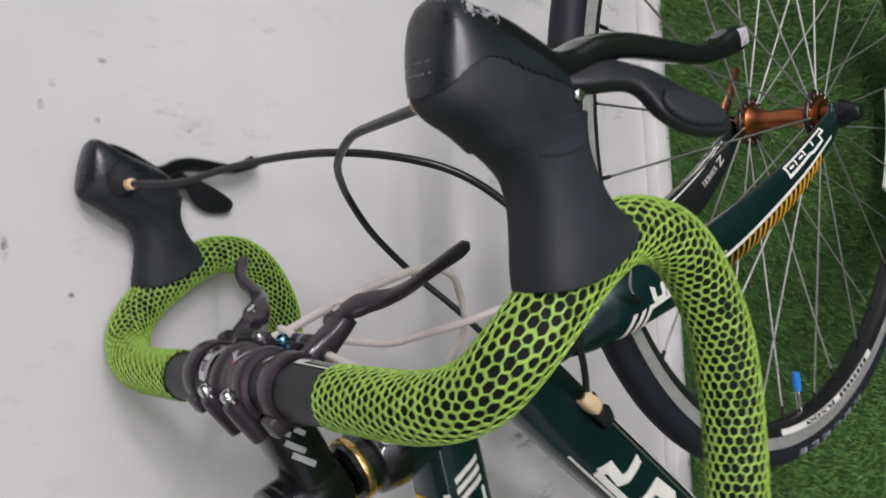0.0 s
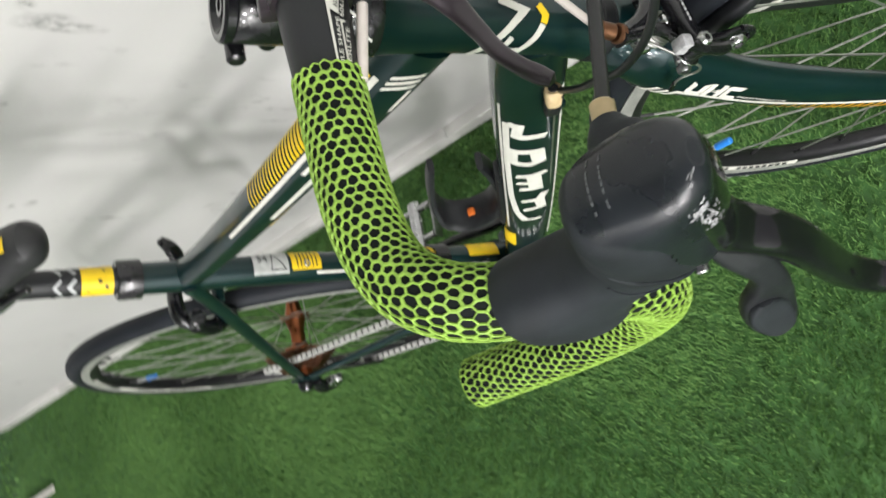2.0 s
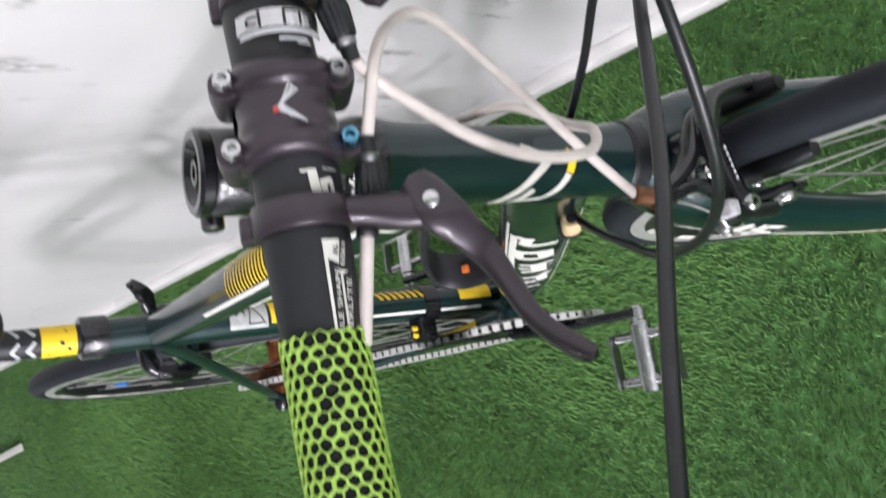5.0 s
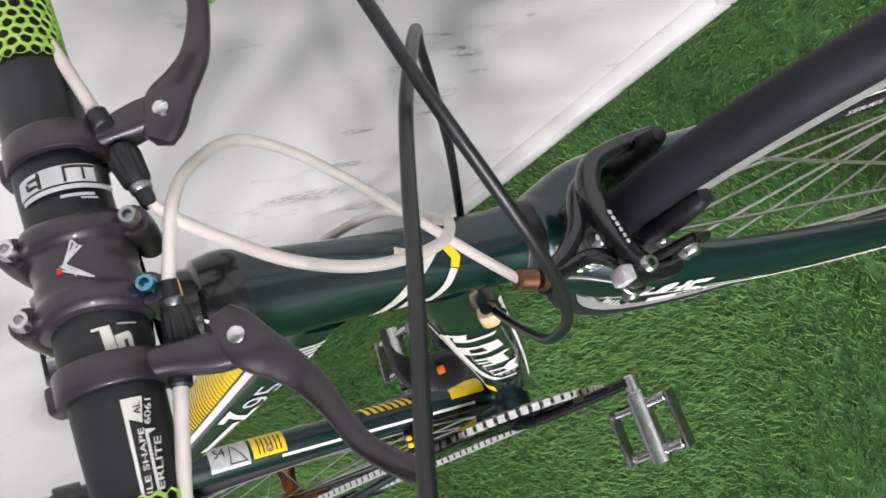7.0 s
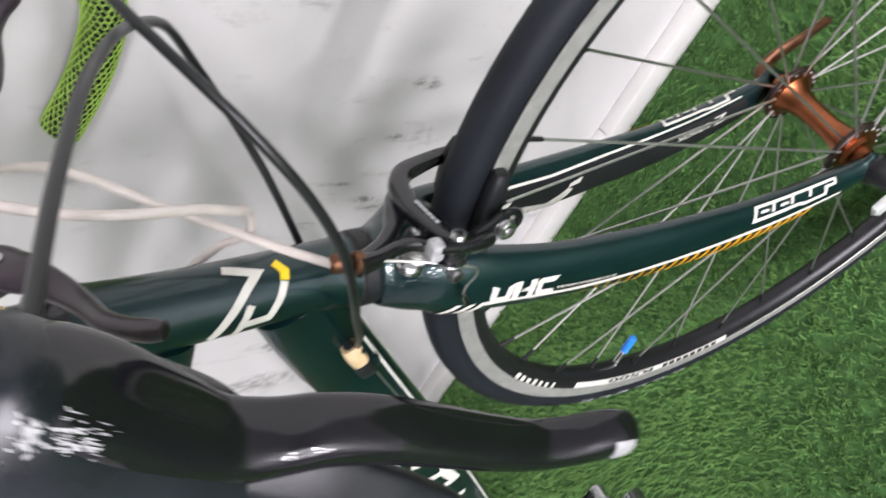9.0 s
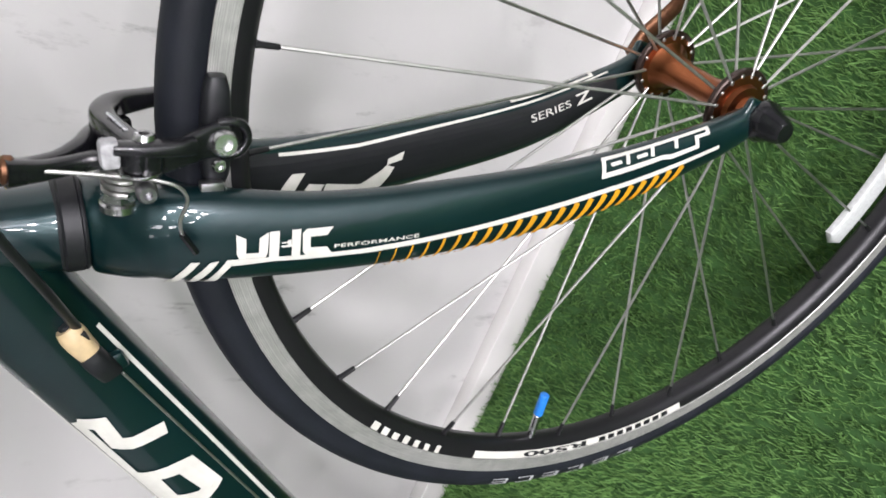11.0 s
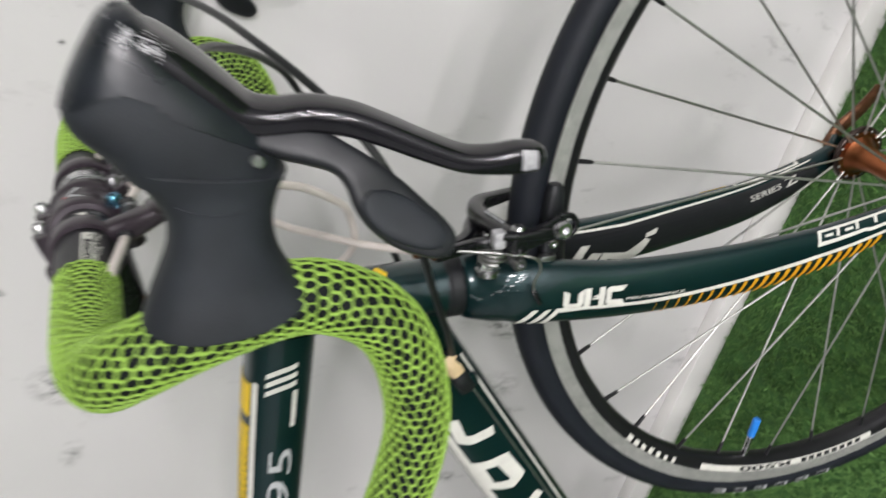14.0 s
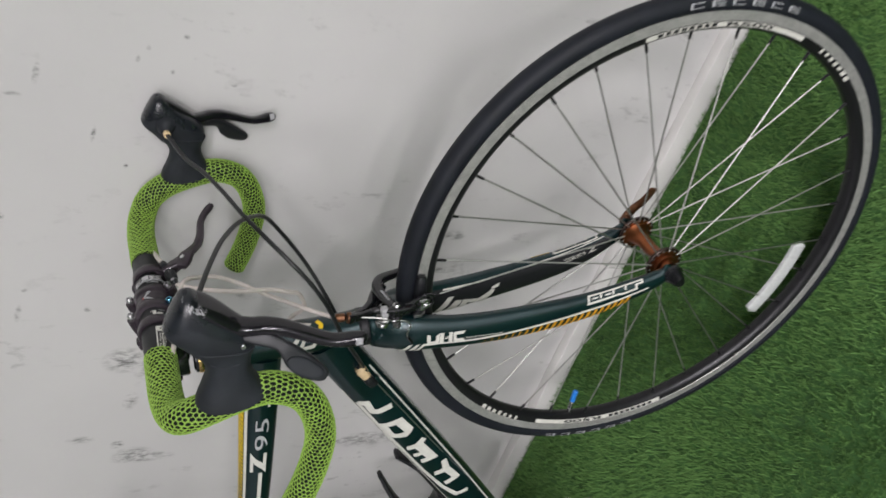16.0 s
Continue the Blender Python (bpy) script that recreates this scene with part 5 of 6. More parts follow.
def cross_lever(sg):
    """A second brake lever on the bar top; its body and blade move out and back on the left side."""
    ox, oy, oz, tx, ty, tz = (0, 0, 0, 0, 0, 0) if sg > 0 else (0.0042, -0.0050, 0.0018, 0.0105, -0.0040, 0.0010)
    X = lambda x: BC.x + sg * x
    O = lambda rows: [(X(q[0] + ox), q[1] + oy, q[2] + oz, *q[3:]) for q in rows]
    E = lambda rows: [(X(q[0] + ox + tx * max(0, q[0] - 0.045) / 0.062), q[1] + oy + ty * max(0, q[0] - 0.045) / 0.062, q[2] + oz + tz * max(0, q[0] - 0.045) / 0.062, *q[3:]) for q in rows]
    c = Vector((X(0.042 + ox), BC.y + 0.001 + oy * 0.3, BC.z))
    ob = part("cross_lever", join(lathe([(-0.0055, 0.0160), (-0.0055, 0.0184), (-0.0045, 0.0190), (0.0045, 0.0190), (0.0055, 0.0184), (0.0055, 0.0160)], c, (1, 0, 0), 40), Sweep(O([(0.042, 0.8475, 0.9015, 0.0055, 0.0095), (0.043, 0.8560, 0.8940, 0.0060, 0.0075), (0.045, 0.8640, 0.8865, 0.0070, 0.0060), (0.046, 0.8708, 0.8800, 0.0068, 0.0052)]), 16, power=3.2).mesh(18, dome=0.002), block((X(0.042 + ox), 0.8225, 0.9210), (0.0105, 0.012, 0.012), 0.002, Euler((radians(35), 0, 0)).to_matrix())), VIOLET, bike, "brown-black cross-top brake lever clamped on the bar")
    blade = Sweep(E([(0.034, 0.8685, 0.8835, 0.0056, 0.0034), (0.040, 0.8715, 0.8812, 0.0080, 0.0037), (0.048, 0.8752, 0.8785, 0.0086, 0.0039), (0.055, 0.8780, 0.8720, 0.0070, 0.0038), (0.064, 0.8805, 0.8650, 0.0055, 0.0036), (0.076, 0.8855, 0.8615, 0.0044, 0.0034), (0.089, 0.8920, 0.8605, 0.0040, 0.0033), (0.098, 0.8980, 0.8565, 0.0040, 0.0034), (0.104, 0.9030, 0.8515, 0.0042, 0.0037), (0.107, 0.9062, 0.8485, 0.0032, 0.0030)]), 48, (0, 0.55, -0.80), power=2.6)
    part("lever_blade", blade.mesh(22, dome=0.002), VIOLET, ob, "curved brown-black lever blade")
    pv = Vector((X(0.0435 + ox), 0.8722 + oy, 0.8810 + oz))
    part("pivot_bolt", lathe([(-0.002, 0.0028), (0, 0.0031), (0.0010, 0.0030), (0.0016, 0.0020), (0.0018, 0.0001)], pv + Vector((0, 0.0035, 0.0025)), (0, 0.72, 0.69), 22), SILVER, ob, "silver pivot")
    ba, bd = (Vector((0.0395, 0.8548, 0.8915)), Vector((-1, 0.2, 0.1)).normalized()) if sg > 0 else (Vector((-0.0330, 0.8545, 0.8957)), Vector((1, 0.1, -0.2)).normalized())
    u = bd.cross(Vector((0, 0, 1))).normalized()
    v = bd.cross(u)
    V, F = [], []
    prof = ((-0.004, 0.0045), (-0.001, 0.0062), (0.001, 0.0064), (0.0110, 0.0053), (0.0122, 0.0044), (0.0124, 0.002))
    for i, (d, r) in enumerate(prof):
        for k in range(36):
            w = math.tau * k / 36
            V.append(ba + bd * d + (u * math.cos(w) + v * math.sin(w)) * r * (0.88 if k % 3 == 0 and 0 < i < 4 else 1.0))
    for i in range(len(prof) - 1):
        for k in range(36):
            n = (k + 1) % 36
            F.append((i * 36 + k, i * 36 + n, i * 36 + 36 + n, i * 36 + 36 + k))
    barrel = part("barrel", (V, F), BARBLACK, ob, "knurled black cable adjuster")
    part("barrel_ring", lathe([(0.0120, 0.002), (0.0122, 0.0038), (0.0128, 0.0041), (0.0150, 0.0041), (0.0155, 0.0036), (0.0155, 0.002)], ba, bd, 20), DULLST, barrel, "dull silver ring")
    part("cable_sleeve", lathe([(0.0150, 0.002), (0.0150, 0.0034), (0.0215, 0.0031), (0.0220, 0.0020)], ba, bd, 18), BARBLACK, barrel)
    ends = ((0.050, 0.8530, 0.8945), (0.093, 0.8508, 0.9030)) if sg > 0 else ((-0.046, 0.8555, 0.9010), (-0.094, 0.8400, 0.9070))
    part("cable_end", rod(*ends, 0.0026, 12), CABLEW, ob, "white brake cable")
    part("end_collar", rod(Vector(ends[0]) - (Vector(ends[1]) - Vector(ends[0])) * 0.05, Vector(ends[0]) + (Vector(ends[1]) - Vector(ends[0])) * 0.12, 0.0042, 14, 0.0008), BARBLACK, ob)
    return ob


cross_lever(1)
cross_lever(-1)

# cables
part("gear_cable", tube([(-0.1640, 0.9530, 0.9090), (-0.121, 0.9510, 0.894), (-0.079, 0.9575, 0.878), (-0.037, 0.9610, 0.8635), (0.001, 0.9605, 0.849), (0.032, 0.9555, 0.8285), (0.0535, 0.946, 0.806), (0.0645, 0.9295, 0.781), (0.0695, 0.907, 0.757), (0.067, 0.877, 0.734), (0.054, 0.848, 0.711), (0.040, 0.8185, 0.686), (0.0225, 0.789, 0.663)], 0.0024, 80), CABLEB, bike, "black gear cable")
part("gear_cable", tube([(0.1640, 0.9640, 0.9155), (0.150, 0.9636, 0.9106), (0.109, 0.9634, 0.8975), (0.0665, 0.9632, 0.8818), (0.034, 0.9589, 0.8671), (0.005, 0.9534, 0.8516), (-0.020, 0.9468, 0.8340), (-0.045, 0.9345, 0.811), (-0.058, 0.911, 0.7845), (-0.0585, 0.881, 0.751), (-0.045, 0.850, 0.7195), (-0.024, 0.800, 0.676)], 0.0024, 80), CABLEB, bike, "black gear cable")
part("brake_cable", tube([(0.0190, 0.8592, 0.8936), (-0.0145, 0.8605, 0.8835), (-0.036, 0.8525, 0.863), (-0.048, 0.847, 0.840), (-0.0475, 0.841, 0.812), (-0.039, 0.8375, 0.7875), (-0.022, 0.843, 0.7695), (-0.0035, 0.8495, 0.7525), (0.0155, 0.858, 0.739), (0.0335, 0.8665, 0.725)], 0.0025, 70), CABLEW, bike, "white front brake cable")
part("brake_cable", tube([(-0.0150, 0.8562, 0.8912), (-0.0075, 0.8585, 0.8870), (0.007, 0.868, 0.8745), (0.0225, 0.879, 0.8555), (0.0300, 0.8875, 0.8315), (0.0280, 0.891, 0.806), (0.0185, 0.884, 0.781), (0.006, 0.874, 0.765), (-0.006, 0.852, 0.7495), (-0.0185, 0.834, 0.745), (-0.0285, 0.815, 0.750), (-0.0275, 0.78, 0.765), (-0.022, 0.71, 0.765)], 0.0025, 70), CABLEW, bike, "white rear brake cable")
stop = part("cable_stop", Sweep([(0.0222, 0.7895, 0.6690, 0.0050, 0.0056), (0.0232, 0.7865, 0.6655, 0.0064, 0.0066), (0.0240, 0.7820, 0.6605, 0.0068, 0.0062), (0.0250, 0.7785, 0.6560, 0.0052, 0.0058)], 12, power=2.8).mesh(14, dome=0.0004), BEIGE, bike, "beige cable stop on the down tube")
part("stop_mouth", rod((0.0219, 0.7905, 0.6702), (0.0222, 0.7893, 0.6687), 0.0036, 14), BARBLACK, stop)
part("stop_clip", join(Sweep([(0.0240, 0.7795, 0.6580, 0.0052, 0.0058), (0.0250, 0.7735, 0.6510, 0.0056, 0.0062), (0.0235, 0.7660, 0.6420, 0.0040, 0.0060)], 12, power=3).mesh(14, dome=0.0006), block((0.0275, 0.7870, 0.6640), (0.0022, 0.0055, 0.0100), 0.0006, Euler((radians(40), 0, 0)).to_matrix())), BARBLACK, stop, "black clip of the cable stop")
part("cable_stop", rod((-0.024, 0.797, 0.672), (-0.020, 0.776, 0.652), 0.0050, 16, 0.0012), BEIGE, bike, "beige cable stop on the down tube")
part("cable_boss", block((0.0205, 0.770, 0.643), (0.006, 0.011, 0.016), 0.0025, Euler((radians(40), 0, 0)).to_matrix()), PAINT, bike)
for sg in (-1, 1):
    part("shift_wire", rod((sg * 0.021, 0.765, 0.636), (sg * 0.010, 0.44, 0.25), 0.0008, 6), STEEL, bike, "bare steel gear wire")

# ---- front brake ----
fb = part("front_brake", join(Sweep([(0.0435, 0.8930, 0.6635, 0.0070, 0.0062), (0.0365, 0.8915, 0.6680, 0.0060, 0.0062), (0.0215, 0.8900, 0.6722, 0.0055, 0.0060), (0.0065, 0.8885, 0.6742, 0.0055, 0.0060), (-0.0055, 0.8885, 0.6732, 0.0056, 0.0060), (-0.0165, 0.8905, 0.6660, 0.0054, 0.0056), (-0.0225, 0.8950, 0.6520, 0.0044, 0.0050), (-0.0260, 0.9010, 0.6370, 0.0034, 0.0046), (-0.0285, 0.9060, 0.6210, 0.0034, 0.0044)], 70, (0, 0.95, 0.3), power=3.4).mesh(20, dome=0.001), rod((0.043, 0.884, 0.6625), (0.0440, 0.8965, 0.6664), 0.0082, 28, 0.0015), rod((0.002, 0.866, 0.669), (0.002, 0.887, 0.6745), 0.0058, 20, 0.001)), BLACKAL, bike, "black dual-pivot front brake caliper")
part("rear_arm", Sweep([(0.0375, 0.8705, 0.7130, 0.0052, 0.0052), (0.0320, 0.8710, 0.7040, 0.0050, 0.0046), (0.0245, 0.8735, 0.6920, 0.0052, 0.0044), (0.0150, 0.8770, 0.6830, 0.0054, 0.0048), (0.0030, 0.8790, 0.6765, 0.0056, 0.0054), (-0.0080, 0.8800, 0.6700, 0.0050, 0.0050), (-0.0150, 0.8820, 0.6600, 0.0046, 0.0044)], 40, (0, 0.95, 0.3), power=2.8).mesh(18, dome=0.001), BLACKAL, fb)
part("brake_arm", join(Sweep([(0.043, 0.888, 0.664, 0.005, 0.0065), (0.041, 0.894, 0.652, 0.0042, 0.0064), (0.038, 0.9005, 0.641, 0.0034, 0.0074), (0.036, 0.9035, 0.634, 0.0032, 0.0086), (0.036, 0.9045, 0.6305, 0.0030, 0.0082)], 24, power=2.6).mesh(18, dome=0.001), tube([(0.036, 0.9105, 0.637), (0.036, 0.9125, 0.632), (0.036, 0.9125, 0.6265), (0.036, 0.9085, 0.6225), (0.036, 0.9035, 0.6220), (0.036, 0.8985, 0.6250), (0.036, 0.8965, 0.631)], 0.0023, 30, 10)), BLACKAL, fb, "black slotted brake arm")
part("adjuster_arm", Sweep([(0.0380, 0.8700, 0.7135, 0.0060, 0.0056), (0.0345, 0.8725, 0.7000, 0.0044, 0.0042), (0.0305, 0.8760, 0.6880, 0.0040, 0.0038), (0.0300, 0.8800, 0.6790, 0.0040, 0.0038), (0.0345, 0.8835, 0.6700, 0.0044, 0.0042), (0.0410, 0.8855, 0.6650, 0.0056, 0.0056)], 34, (0, 0.95, 0.3), power=2.8).mesh(18, dome=0.0005), BLACKAL, fb)
part("release_tab", join(Sweep([(0.047, 0.8935, 0.679, 0.0040, 0.0026), (0.048, 0.8965, 0.667, 0.0045, 0.0030), (0.048, 0.9005, 0.6535, 0.0042, 0.0036), (0.047, 0.902, 0.6475, 0.0036, 0.0036)], 20, power=3.4).mesh(16, dome=0.0006), rod((0.046, 0.886, 0.6675), (0.0465, 0.8955, 0.6695), 0.0060, 18, 0.0008)), BLACKAL, fb, "black quick-release tab")
part("release_grip", block((0.046, 0.8905, 0.6795), (0.009, 0.012, 0.0080), 0.002, Euler((radians(20), 0, 0)).to_matrix()), SCUFFGLINT, fb, "worn grey release grip")
part("release_washer", rod((0.046, 0.8850, 0.6655), (0.046, 0.8862, 0.6659), 0.0088, 24, 0.0003), SILVER, fb)
part("pivot_bolt", socket_bolt((0.044, 0.8975, 0.6668), (0, 0.96, 0.28), 0.0050), SILVER, fb, "silver pivot bolt")
part("pad_bolt", socket_bolt((0.0395, 0.9035, 0.633), (1, 0.15, 0), 0.0064, 0.006), SILVER, fb, "silver pad bolt")
part("pinch_bolt", join(hexrod((0.040, 0.8790, 0.661), (0.0490, 0.8795, 0.662), 0.0046), socket_bolt((0.0510, 0.8790, 0.662), (1, 0, 0), 0.0046, 0.006)), DULLST, fb, "silver cable pinch bolt")
part("pad_bracket", block((0.0275, 0.8760, 0.6265), (0.006, 0.008, 0.011), 0.001, Euler((radians(17), 0, 0)).to_matrix()), DULLST, fb)
spr = []
for i in range(57):
    w = math.tau * i / 16
    q = Vector((0.022, 0.866, 0.6625)) + Vector((0, 0.95, 0.3)) * (i / 56 * 0.012) + Vector((1, 0, 0)) * (0.0085 * math.cos(w)) + Vector((0, -0.3, 0.95)) * (0.0088 * math.sin(w))
    spr.append(tuple(q))
part("return_spring", tube(spr, 0.0014, 100, 8), STEEL, fb, "steel return spring")
part("centre_nut", join(hexrod((0.022, 0.859, 0.6635), (0.022, 0.867, 0.6655), 0.0078), rod((0.022, 0.855, 0.662), (0.022, 0.860, 0.6635), 0.0085, 20), rod((0.022, 0.867, 0.6655), (0.022, 0.885, 0.671), 0.0055)), SILVER, fb)
part("barrel_adjuster", join(rod((0.0335, 0.8665, 0.7265), (0.0355, 0.8700, 0.7165), 0.0050, 16, 0.0012), rod((0.0355, 0.8700, 0.7150), (0.0360, 0.8710, 0.7100), 0.0062, 16)), RUSTY, fb, "copper-brown barrel adjuster")
part("brake_wire", tube([(0.036, 0.871, 0.712), (0.0395, 0.876, 0.690), (0.0475, 0.8825, 0.667), (0.0505, 0.8845, 0.659), (0.0515, 0.884, 0.650), (0.0505, 0.878, 0.644), (0.0490, 0.867, 0.6435), (0.0485, 0.860, 0.640), (0.048, 0.855, 0.634)], 0.0009, 50, 8), STEEL, fb, "bare steel brake wire")
part("wire_crimp", rod((0.0485, 0.861, 0.641), (0.0475, 0.852, 0.631), 0.0017, 8), BLACKAL, fb, "black crimped wire end")
for sg in (-1, 1):
    reach = 0.016 if sg > 0 else 0.006
    part("brake_pad", Sweep([(sg * 0.0210, 0.878, 0.6240, 0.0045, 0.0048), (sg * 0.0210, 0.885, 0.6260, 0.0058, 0.0066), (sg * 0.0210, 0.904, 0.632, 0.0062, 0.0070), (sg * 0.0210, 0.904 + reach, 0.632 + reach * 0.31, 0.0055, 0.0060), (sg * 0.0210, 0.911 + reach, 0.634 + reach * 0.31, 0.0040, 0.0042)], 22, power=3).mesh(18, dome=0.001), BARBLACK, fb, "black rubber brake pad holder")
    part("pad_screw", socket_bolt((sg * 0.0275, 0.888, 0.6268), (sg, 0, 0), 0.0034, 0.003), SILVER, fb)
for k in range(6):
    q = 0.030 - 0.0033 * k
    decal("brand_shape", block((q, 0.8962 - 0.00025 * k, 0.6709 + 0.0007 * k), (0.0021, 0.0010, 0.0046), 0.0002, Euler((radians(-17), 0, 0)).to_matrix()), GREYTXT, fb, "plain grey mark")

# ---- rear brake, seat, drivetrain ----
rb = part("rear_brake", join(Sweep([(0.034, 0.232, 0.635, 0.008, 0.009), (0.022, 0.228, 0.656, 0.008, 0.009), (-0.018, 0.228, 0.656, 0.007, 0.008), (-0.032, 0.226, 0.632, 0.0075, 0.009), (-0.026, 0.216, 0.600, 0.007, 0.010)], 30, (0, 1, 0), power=2.8).mesh(14), Sweep([(0.034, 0.232, 0.640, 0.009, 0.009), (0.035, 0.222, 0.615, 0.009, 0.010), (0.026, 0.214, 0.594, 0.008, 0.009)], 16, (0, 1, 0), power=2.8).mesh(14), rod((0.030, 0.226, 0.640), (0.030, 0.250, 0.646), 0.010, 18, 0.002)), BLACKAL, bike, "black rear brake caliper")
for sg in (-1, 1):
    part("brake_pad", block((sg * 0.022, 0.214, 0.592), (0.012, 0.042, 0.015), 0.003), BARBLACK, rb)
part("adjuster_arm", Sweep([(-0.024, 0.232, 0.648, 0.006, 0.006), (-0.036, 0.238, 0.655, 0.0065, 0.008), (-0.046, 0.244, 0.660, 0.005, 0.0095), (-0.054, 0.246, 0.668, 0.006, 0.0075), (-0.062, 0.243, 0.676, 0.004, 0.005)], 26, (0, 1, 0), power=2.6).mesh(14, dome=0.001), BLACKAL, rb)
for k in range(4):
    part("arm_bolt", rod((-0.040 - 0.006 * k, 0.242, 0.664 + 0.004 * k), (-0.040 - 0.006 * k, 0.250, 0.668 + 0.004 * k), 0.0024 + 0.0006 * (k % 2), 8), BLACKAL, rb)
part("pivot_bolt", socket_bolt((0.034, 0.238, 0.64), (0, 0.9, 0.4), 0.006), SILVER, rb)
sw_post = Sweep([(0, 0.293, 0.735, 0.0136, 0.0136), (0, 0.276, 0.80, 0.0136, 0.0136), (0, 0.260, 0.862, 0.0136, 0.0136)], 16)
post = part("seatpost", sw_post.mesh(24), BARBLACK, bike, "black seatpost with yellow band")
part("yellow_band", lathe([(0, 0.0137), (0, 0.0142), (0.030, 0.0142), (0.030, 0.0137)], (0, 0.287, 0.757), (0, -0.25, 0.968), 32), YELLOW, post)
prng = random.Random(8)
for k in range(9):
    u, w = prng.uniform(0.20, 0.36), prng.uniform(-3.0, 3.0)
    decal("print_bar", sw_post.patch(u, u + prng.uniform(0.01, 0.04), w, w + prng.uniform(0.1, 0.35), 0.0010, 2, 3, 0.01), BARBLACK, post)
for k in range(4):
    w = -2.6 + 1.5 * k
    decal("white_chevron", stroke(sw_post, [(0.44, w), (0.49, w + 0.55), (0.44, w + 1.1)], 0.0035, 0.0008), GREYTXT, post)
    decal("white_chevron", stroke(sw_post, [(0.54, w), (0.59, w + 0.55), (0.54, w + 1.1)], 0.0030, 0.0008), GREYTXT, post)
part("seat_clamp", join(block((0, 0.258, 0.858), (0.042, 0.046, 0.026), 0.005), rod((-0.022, 0.33, 0.853), (-0.022, 0.17, 0.868), 0.0035), rod((0.022, 0.33, 0.853), (0.022, 0.17, 0.868), 0.0035)), BLACKAL, post)
sad = Sweep([(0, 0.397, 0.866, 0.010, 0.010), (0, 0.388, 0.870, 0.019, 0.018), (0, 0.35, 0.876, 0.023, 0.020), (0, 0.28, 0.884, 0.030, 0.020), (0, 0.21, 0.892, 0.052, 0.020), (0, 0.15, 0.900, 0.068, 0.020), (0, 0.125, 0.902, 0.055, 0.014)], 40, power=2.4)
sd = part("saddle", sad.mesh(26, dome=0.004), SADDLEM, bike, "black narrow racing saddle")
decal("yellow_patch", sad.patch(0.06, 0.12, -1.75, -1.25, 0.0008, 4, 6), YELLOW, sd)
decal("yellow_patch", sad.patch(0.06, 0.12, 1.25, 1.75, 0.0008, 4, 6), YELLOW, sd)
RC = Vector((0.0445, 0.408, 0.262))
def toothed(c, r, n, t, inner):
    V, F = [], []
    for sx in (-t / 2, t / 2):
        for k in range(2 * n):
            w = math.pi * k / n
            R = r + (0.004 if k % 2 else -0.001)
            V.append(c + Vector((sx, math.cos(w) * R, math.sin(w) * R)))
        for k in range(2 * n):
            w = math.pi * k / n
            V.append(c + Vector((sx, math.cos(w) * inner, math.sin(w) * inner)))
    m = 2 * n
    for k in range(m):
        j = (k + 1) % m
        F += [(k, j, m + j, m + k), (2 * m + j, 2 * m + k, 3 * m + k, 3 * m + j), (j, k, 2 * m + k, 2 * m + j), (m + k, m + j, 3 * m + j, 3 * m + k)]
    return V, F


cs = part("crankset", join(Sweep([(0.050, 0.408, 0.262, 0.0065, 0.017), (0.054, 0.45, 0.265, 0.0065, 0.013), (0.056, 0.53, 0.271, 0.006, 0.0115), (0.0565, 0.586, 0.275, 0.006, 0.0125)], 24, power=3).mesh(16, dome=0.003), Sweep([(-0.050, 0.408, 0.262, 0.0065, 0.017), (-0.056, 0.33, 0.263, 0.0065, 0.012), (-0.058, 0.236, 0.264, 0.006, 0.0125)], 20, power=3).mesh(16, dome=0.003), rod((-0.052, 0.408, 0.262), (0.054, 0.408, 0.262), 0.013, 20)), BLACKAL, bike, "black crankset")
part("chainring", toothed(RC, 0.1000, 50, 0.003, 0.078), BLACKAL, cs, "black outer chainring")
part("chainring", toothed(RC - Vector((0.008, 0, 0)), 0.0680, 34, 0.003, 0.050), SILVER, cs, "silver inner chainring")
for k in range(5):
    w = math.tau * k / 5 + 0.3
    d = Vector((0, math.cos(w), math.sin(w)))
    part("spider_arm", Sweep([(*(RC + d * 0.012), 0.004, 0.012), (*(RC + d * 0.088), 0.003, 0.008)], 6).mesh(10), BLACKAL, cs)
for sg, y, h in ((1, 0.586, 0.014), (-1, 0.236, 0.0)):
    pdl = part("pedal", join(rod((sg * 0.066, y, 0.261 + h), (sg * 0.143, y - 0.008, 0.250 + h), 0.0112, 18, 0.002), rod((sg * 0.082, y - 0.037, 0.255 + h), (sg * 0.082, y + 0.033, 0.261 + h), 0.0056, 10, 0.001), rod((sg * 0.131, y - 0.041, 0.249 + h), (sg * 0.131, y + 0.028, 0.254 + h), 0.0060, 10, 0.001)), SILVER, bike, "silver alloy cage pedal")
    for dy in (-0.0425, 0.0335):
        part("cage_plate", block((sg * 0.107, y + dy, 0.254 + h), (0.060, 0.0032, 0.015), 0.0006, Euler((0, radians(8 * sg), radians(-5 * sg))).to_matrix()), DULLST, pdl)
    part("pedal_washer", rod((sg * 0.050, y, 0.261 + h), (sg * 0.070, y, 0.262 + h), 0.0085, 14), SILVER, pdl)

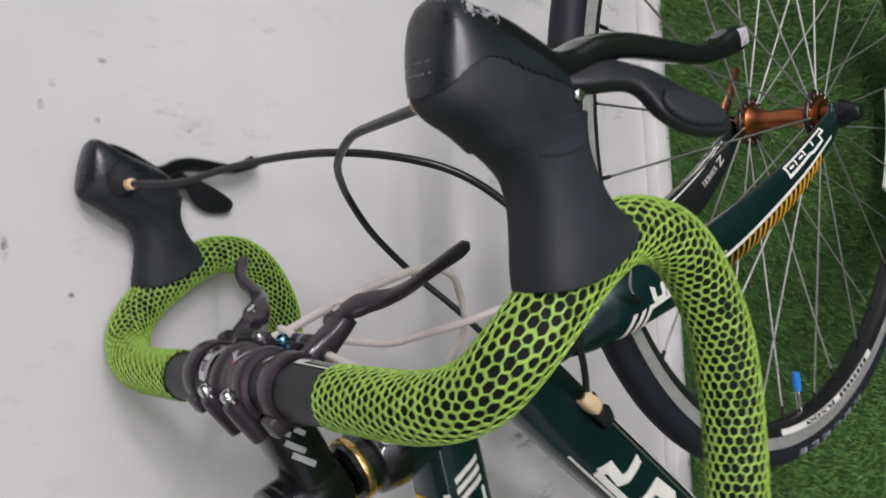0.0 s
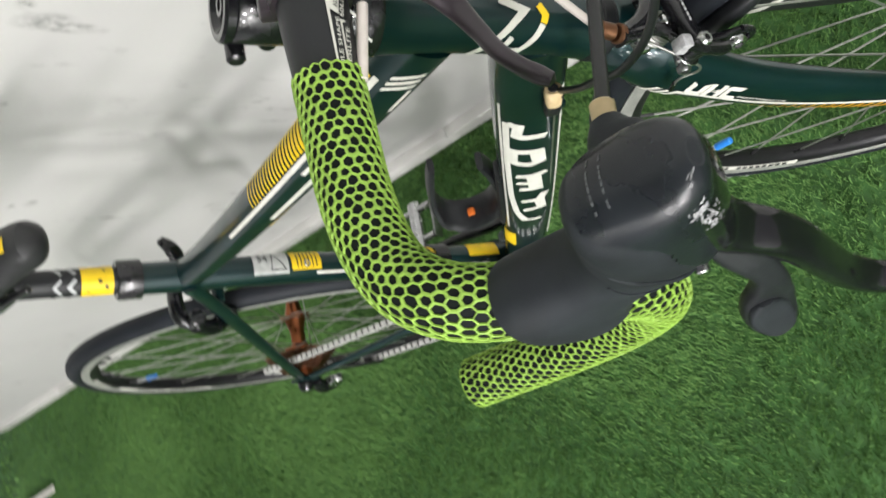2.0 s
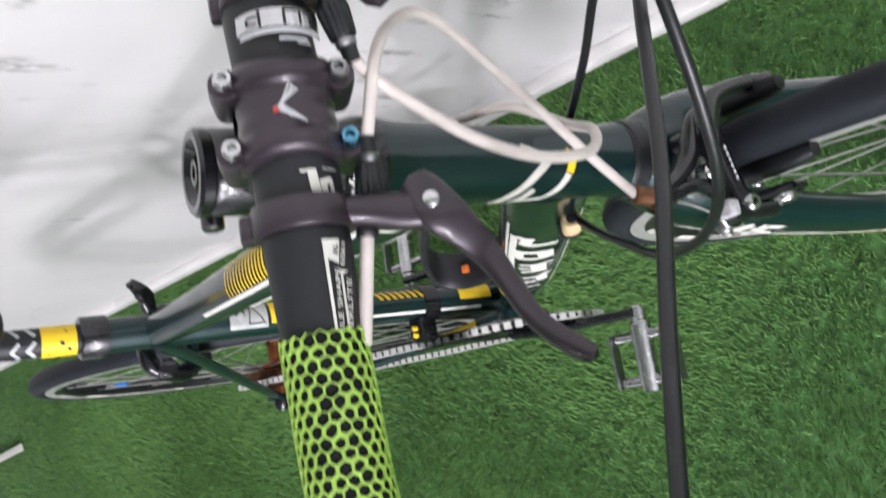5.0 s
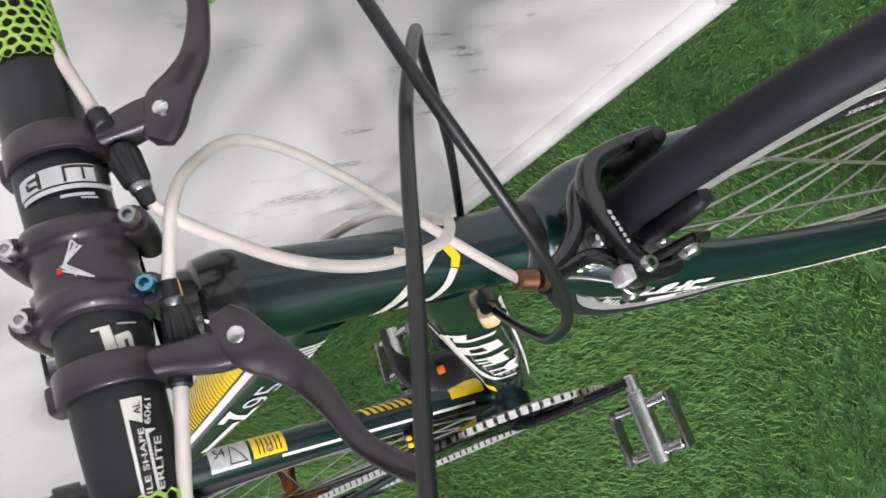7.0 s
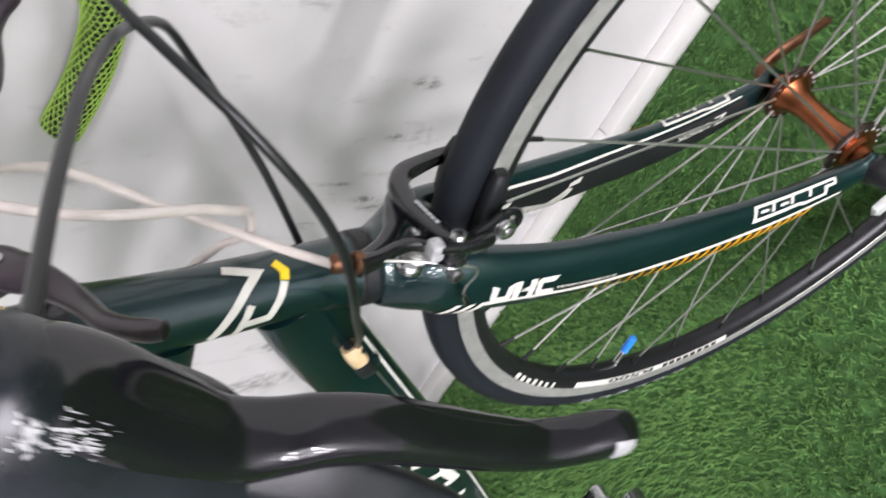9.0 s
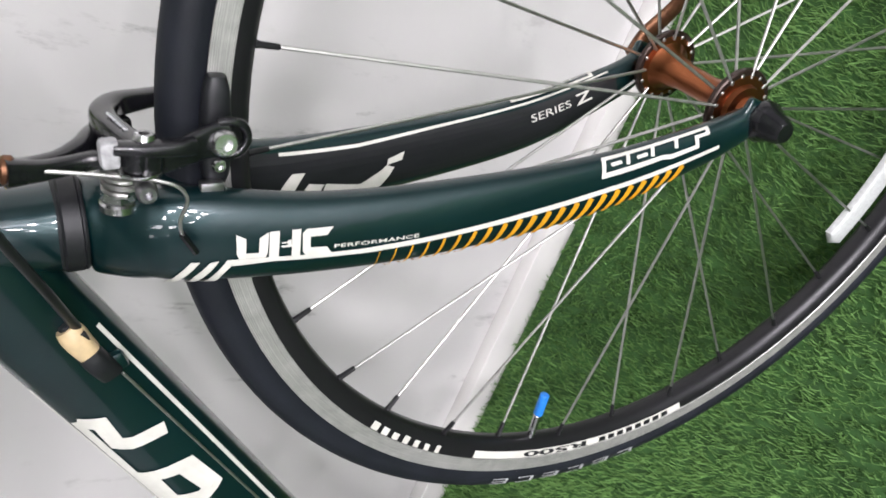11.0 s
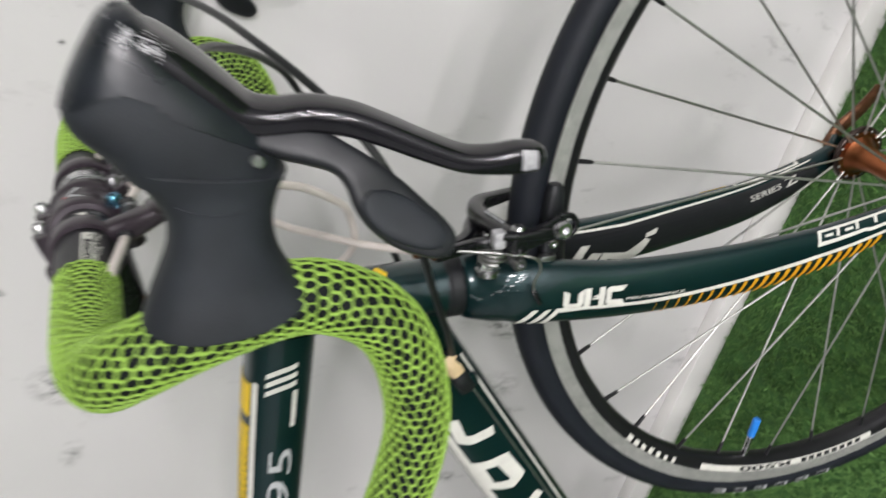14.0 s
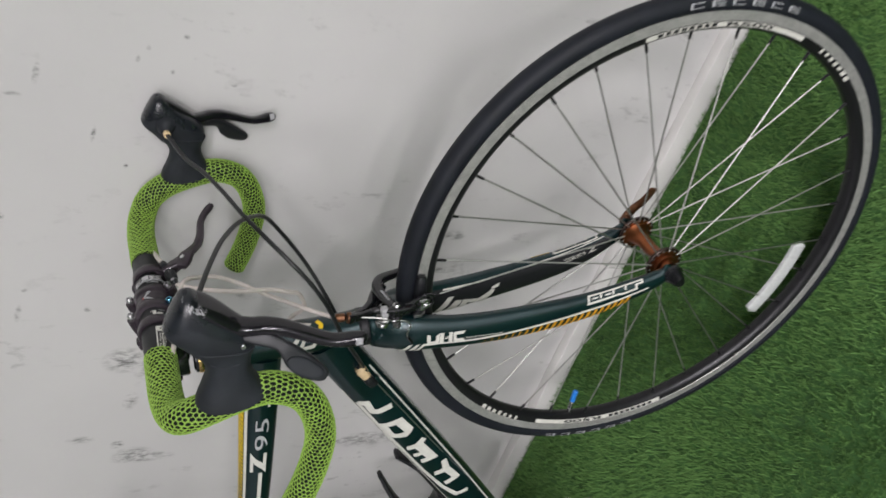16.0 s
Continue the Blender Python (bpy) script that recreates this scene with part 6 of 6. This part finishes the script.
# chain: plates alternate along the loop round the ring and the cog
CO = Vector((0.042, 0.0, 0.334))
loop = []
for k in range(29):
    w = radians(98 - 190 * k / 28)
    loop.append(RC + Vector((0, math.cos(w), math.sin(w))) * 0.1025)
loop.append(Vector((0.044, 0.20, 0.170)))
loop.append(Vector((0.043, 0.05, 0.190)))
loop.append(Vector((0.043, -0.012, 0.196)))
loop.append(Vector((0.043, 0.008, 0.235)))
loop.append(Vector((0.042, -0.02, 0.285)))
for k in range(9):
    w = radians(-110 - 150 * k / 8)
    loop.append(CO + Vector((0, math.cos(w), math.sin(w))) * 0.042)
loop.append(loop[0])
ch = spline([tuple(p) for p in loop], 228)
outer, inner = [], []
for i in range(227):
    a, b = Vector(ch[i]), Vector(ch[i + 1])
    d = (b - a).normalized()
    nn = d.cross(Vector((1, 0, 0))).normalized()
    if i % 2:
        w, h, e = 0.0038, 0.0048, 0.0010
    else:
        w, h, e = 0.0022, 0.0036, -0.0004
    V = [p + nn * q * h + Vector((x * w, 0, 0)) for p in (a - d * e, b + d * e) for q in (-1, 1) for x in (-1, 1)]
    (outer if i % 2 else inner).append((V, [(0, 1, 3, 2), (4, 6, 7, 5), (0, 4, 5, 1), (2, 3, 7, 6), (1, 5, 7, 3), (0, 2, 6, 4)]))
chain = tagged(part("chain", join(*outer), NICKEL, bike, "silver roller chain", smooth=False), kind="stuff")
# inner plates coloured dark to stand in for the shaded gaps between outer ones
tagged(part("inner_plate", join(*inner), CHAINDK, chain, smooth=False), kind="stuff")

cas = [toothed(Vector((0.026 + 0.0040 * k, 0, 0.334)), 0.052 - 0.0038 * k, 25 - 2 * k, 0.0022, 0.018) for k in range(7)]
part("cassette", join(*cas), RUSTY, rw, "brown steel cassette", smooth=False)
rd = part("rear_derailleur", join(Sweep([(0.068, -0.006, 0.312, 0.007, 0.010), (0.074, -0.022, 0.285, 0.012, 0.013), (0.066, -0.012, 0.258, 0.009, 0.012)], 16).mesh(14, dome=0.003), block((0.050, 0.0, 0.225), (0.004, 0.026, 0.085), 0.002, Euler((radians(20), 0, 0)).to_matrix()), rod((0.038, 0.014, 0.250), (0.048, 0.014, 0.250), 0.017, 16), rod((0.038, -0.012, 0.196), (0.048, -0.012, 0.196), 0.017, 16)), BLACKAL, bike, "black and silver rear derailleur")
part("silver_cover", block((0.076, 0.028, 0.300), (0.012, 0.060, 0.016), 0.004, Euler((radians(24), 0, 0)).to_matrix()), SILVER, rd)
part("axle_nut", join(lathe([(0.066, 0.006), (0.070, 0.0125), (0.078, 0.0120), (0.084, 0.008), (0.084, 0.0001)], (0, 0, 0.334), (1, 0, 0), 20)), BLACKAL, rw)
fd = part("front_derailleur", join(lathe([(-0.010, 0.0175), (-0.010, 0.0215), (0.010, 0.0215), (0.010, 0.0175)], (0, 0.376, 0.385), (0, -0.23, 0.97), 28), block((0.030, 0.375, 0.392), (0.030, 0.022, 0.026), 0.004), block((0.041, 0.385, 0.368), (0.002, 0.070, 0.020), 0.0008), block((0.052, 0.385, 0.370), (0.002, 0.075, 0.024), 0.0008)), BLACKAL, bike, "black front derailleur")
part("limit_screws", join(rod((0.028, 0.376, 0.404), (0.028, 0.376, 0.410), 0.003), rod((0.036, 0.376, 0.404), (0.036, 0.376, 0.410), 0.003)), YELLOW, fd)

# bottle cage on the down tube
cage = part("bottle_cage", join(Sweep([(-0.018, 0.606, 0.540, 0.010, 0.0035), (-0.016, 0.594, 0.512, 0.013, 0.004), (-0.013, 0.566, 0.470, 0.015, 0.0045), (-0.011, 0.530, 0.444, 0.018, 0.005), (-0.012, 0.496, 0.444, 0.019, 0.005), (-0.018, 0.480, 0.462, 0.018, 0.005), (-0.028, 0.490, 0.488, 0.015, 0.0045), (-0.037, 0.513, 0.512, 0.013, 0.004), (-0.043, 0.538, 0.533, 0.009, 0.0035)], 48, power=3).mesh(16, dome=0.002), Sweep([(-0.004, 0.617, 0.529, 0.012, 0.004), (-0.004, 0.57, 0.474, 0.015, 0.005), (-0.004, 0.530, 0.428, 0.014, 0.005)], 16, power=3).mesh(14, dome=0.002)), BARBLACK, bike, "black plastic bottle cage")
part("cage_bolt", socket_bolt((-0.012, 0.480, 0.452), (0, 0.30, 0.95), 0.0065), SILVER, cage, "silver bolt")
part("cage_insert", block((-0.012, 0.505, 0.449), (0.008, 0.008, 0.004), 0.001, Euler((radians(-8), 0, 0)).to_matrix()), ORANGE, cage, "orange plastic insert")
part("tube_bolt", socket_bolt((0.0, 0.353, 0.565), (0, 0.97, 0.22), 0.0045), SILVER, bike)

# a short white plastic strip lying on the turf behind the bicycle
tagged(part("plastic_strip", Sweep([(-0.010, -2.56, 0.013, 0.012, 0.004), (-0.027, -2.30, 0.013, 0.012, 0.004)], 6, (1, 0, 0), 4.0).mesh(12), WHITE), "short white plastic strip lying on the turf", "plastic strip")
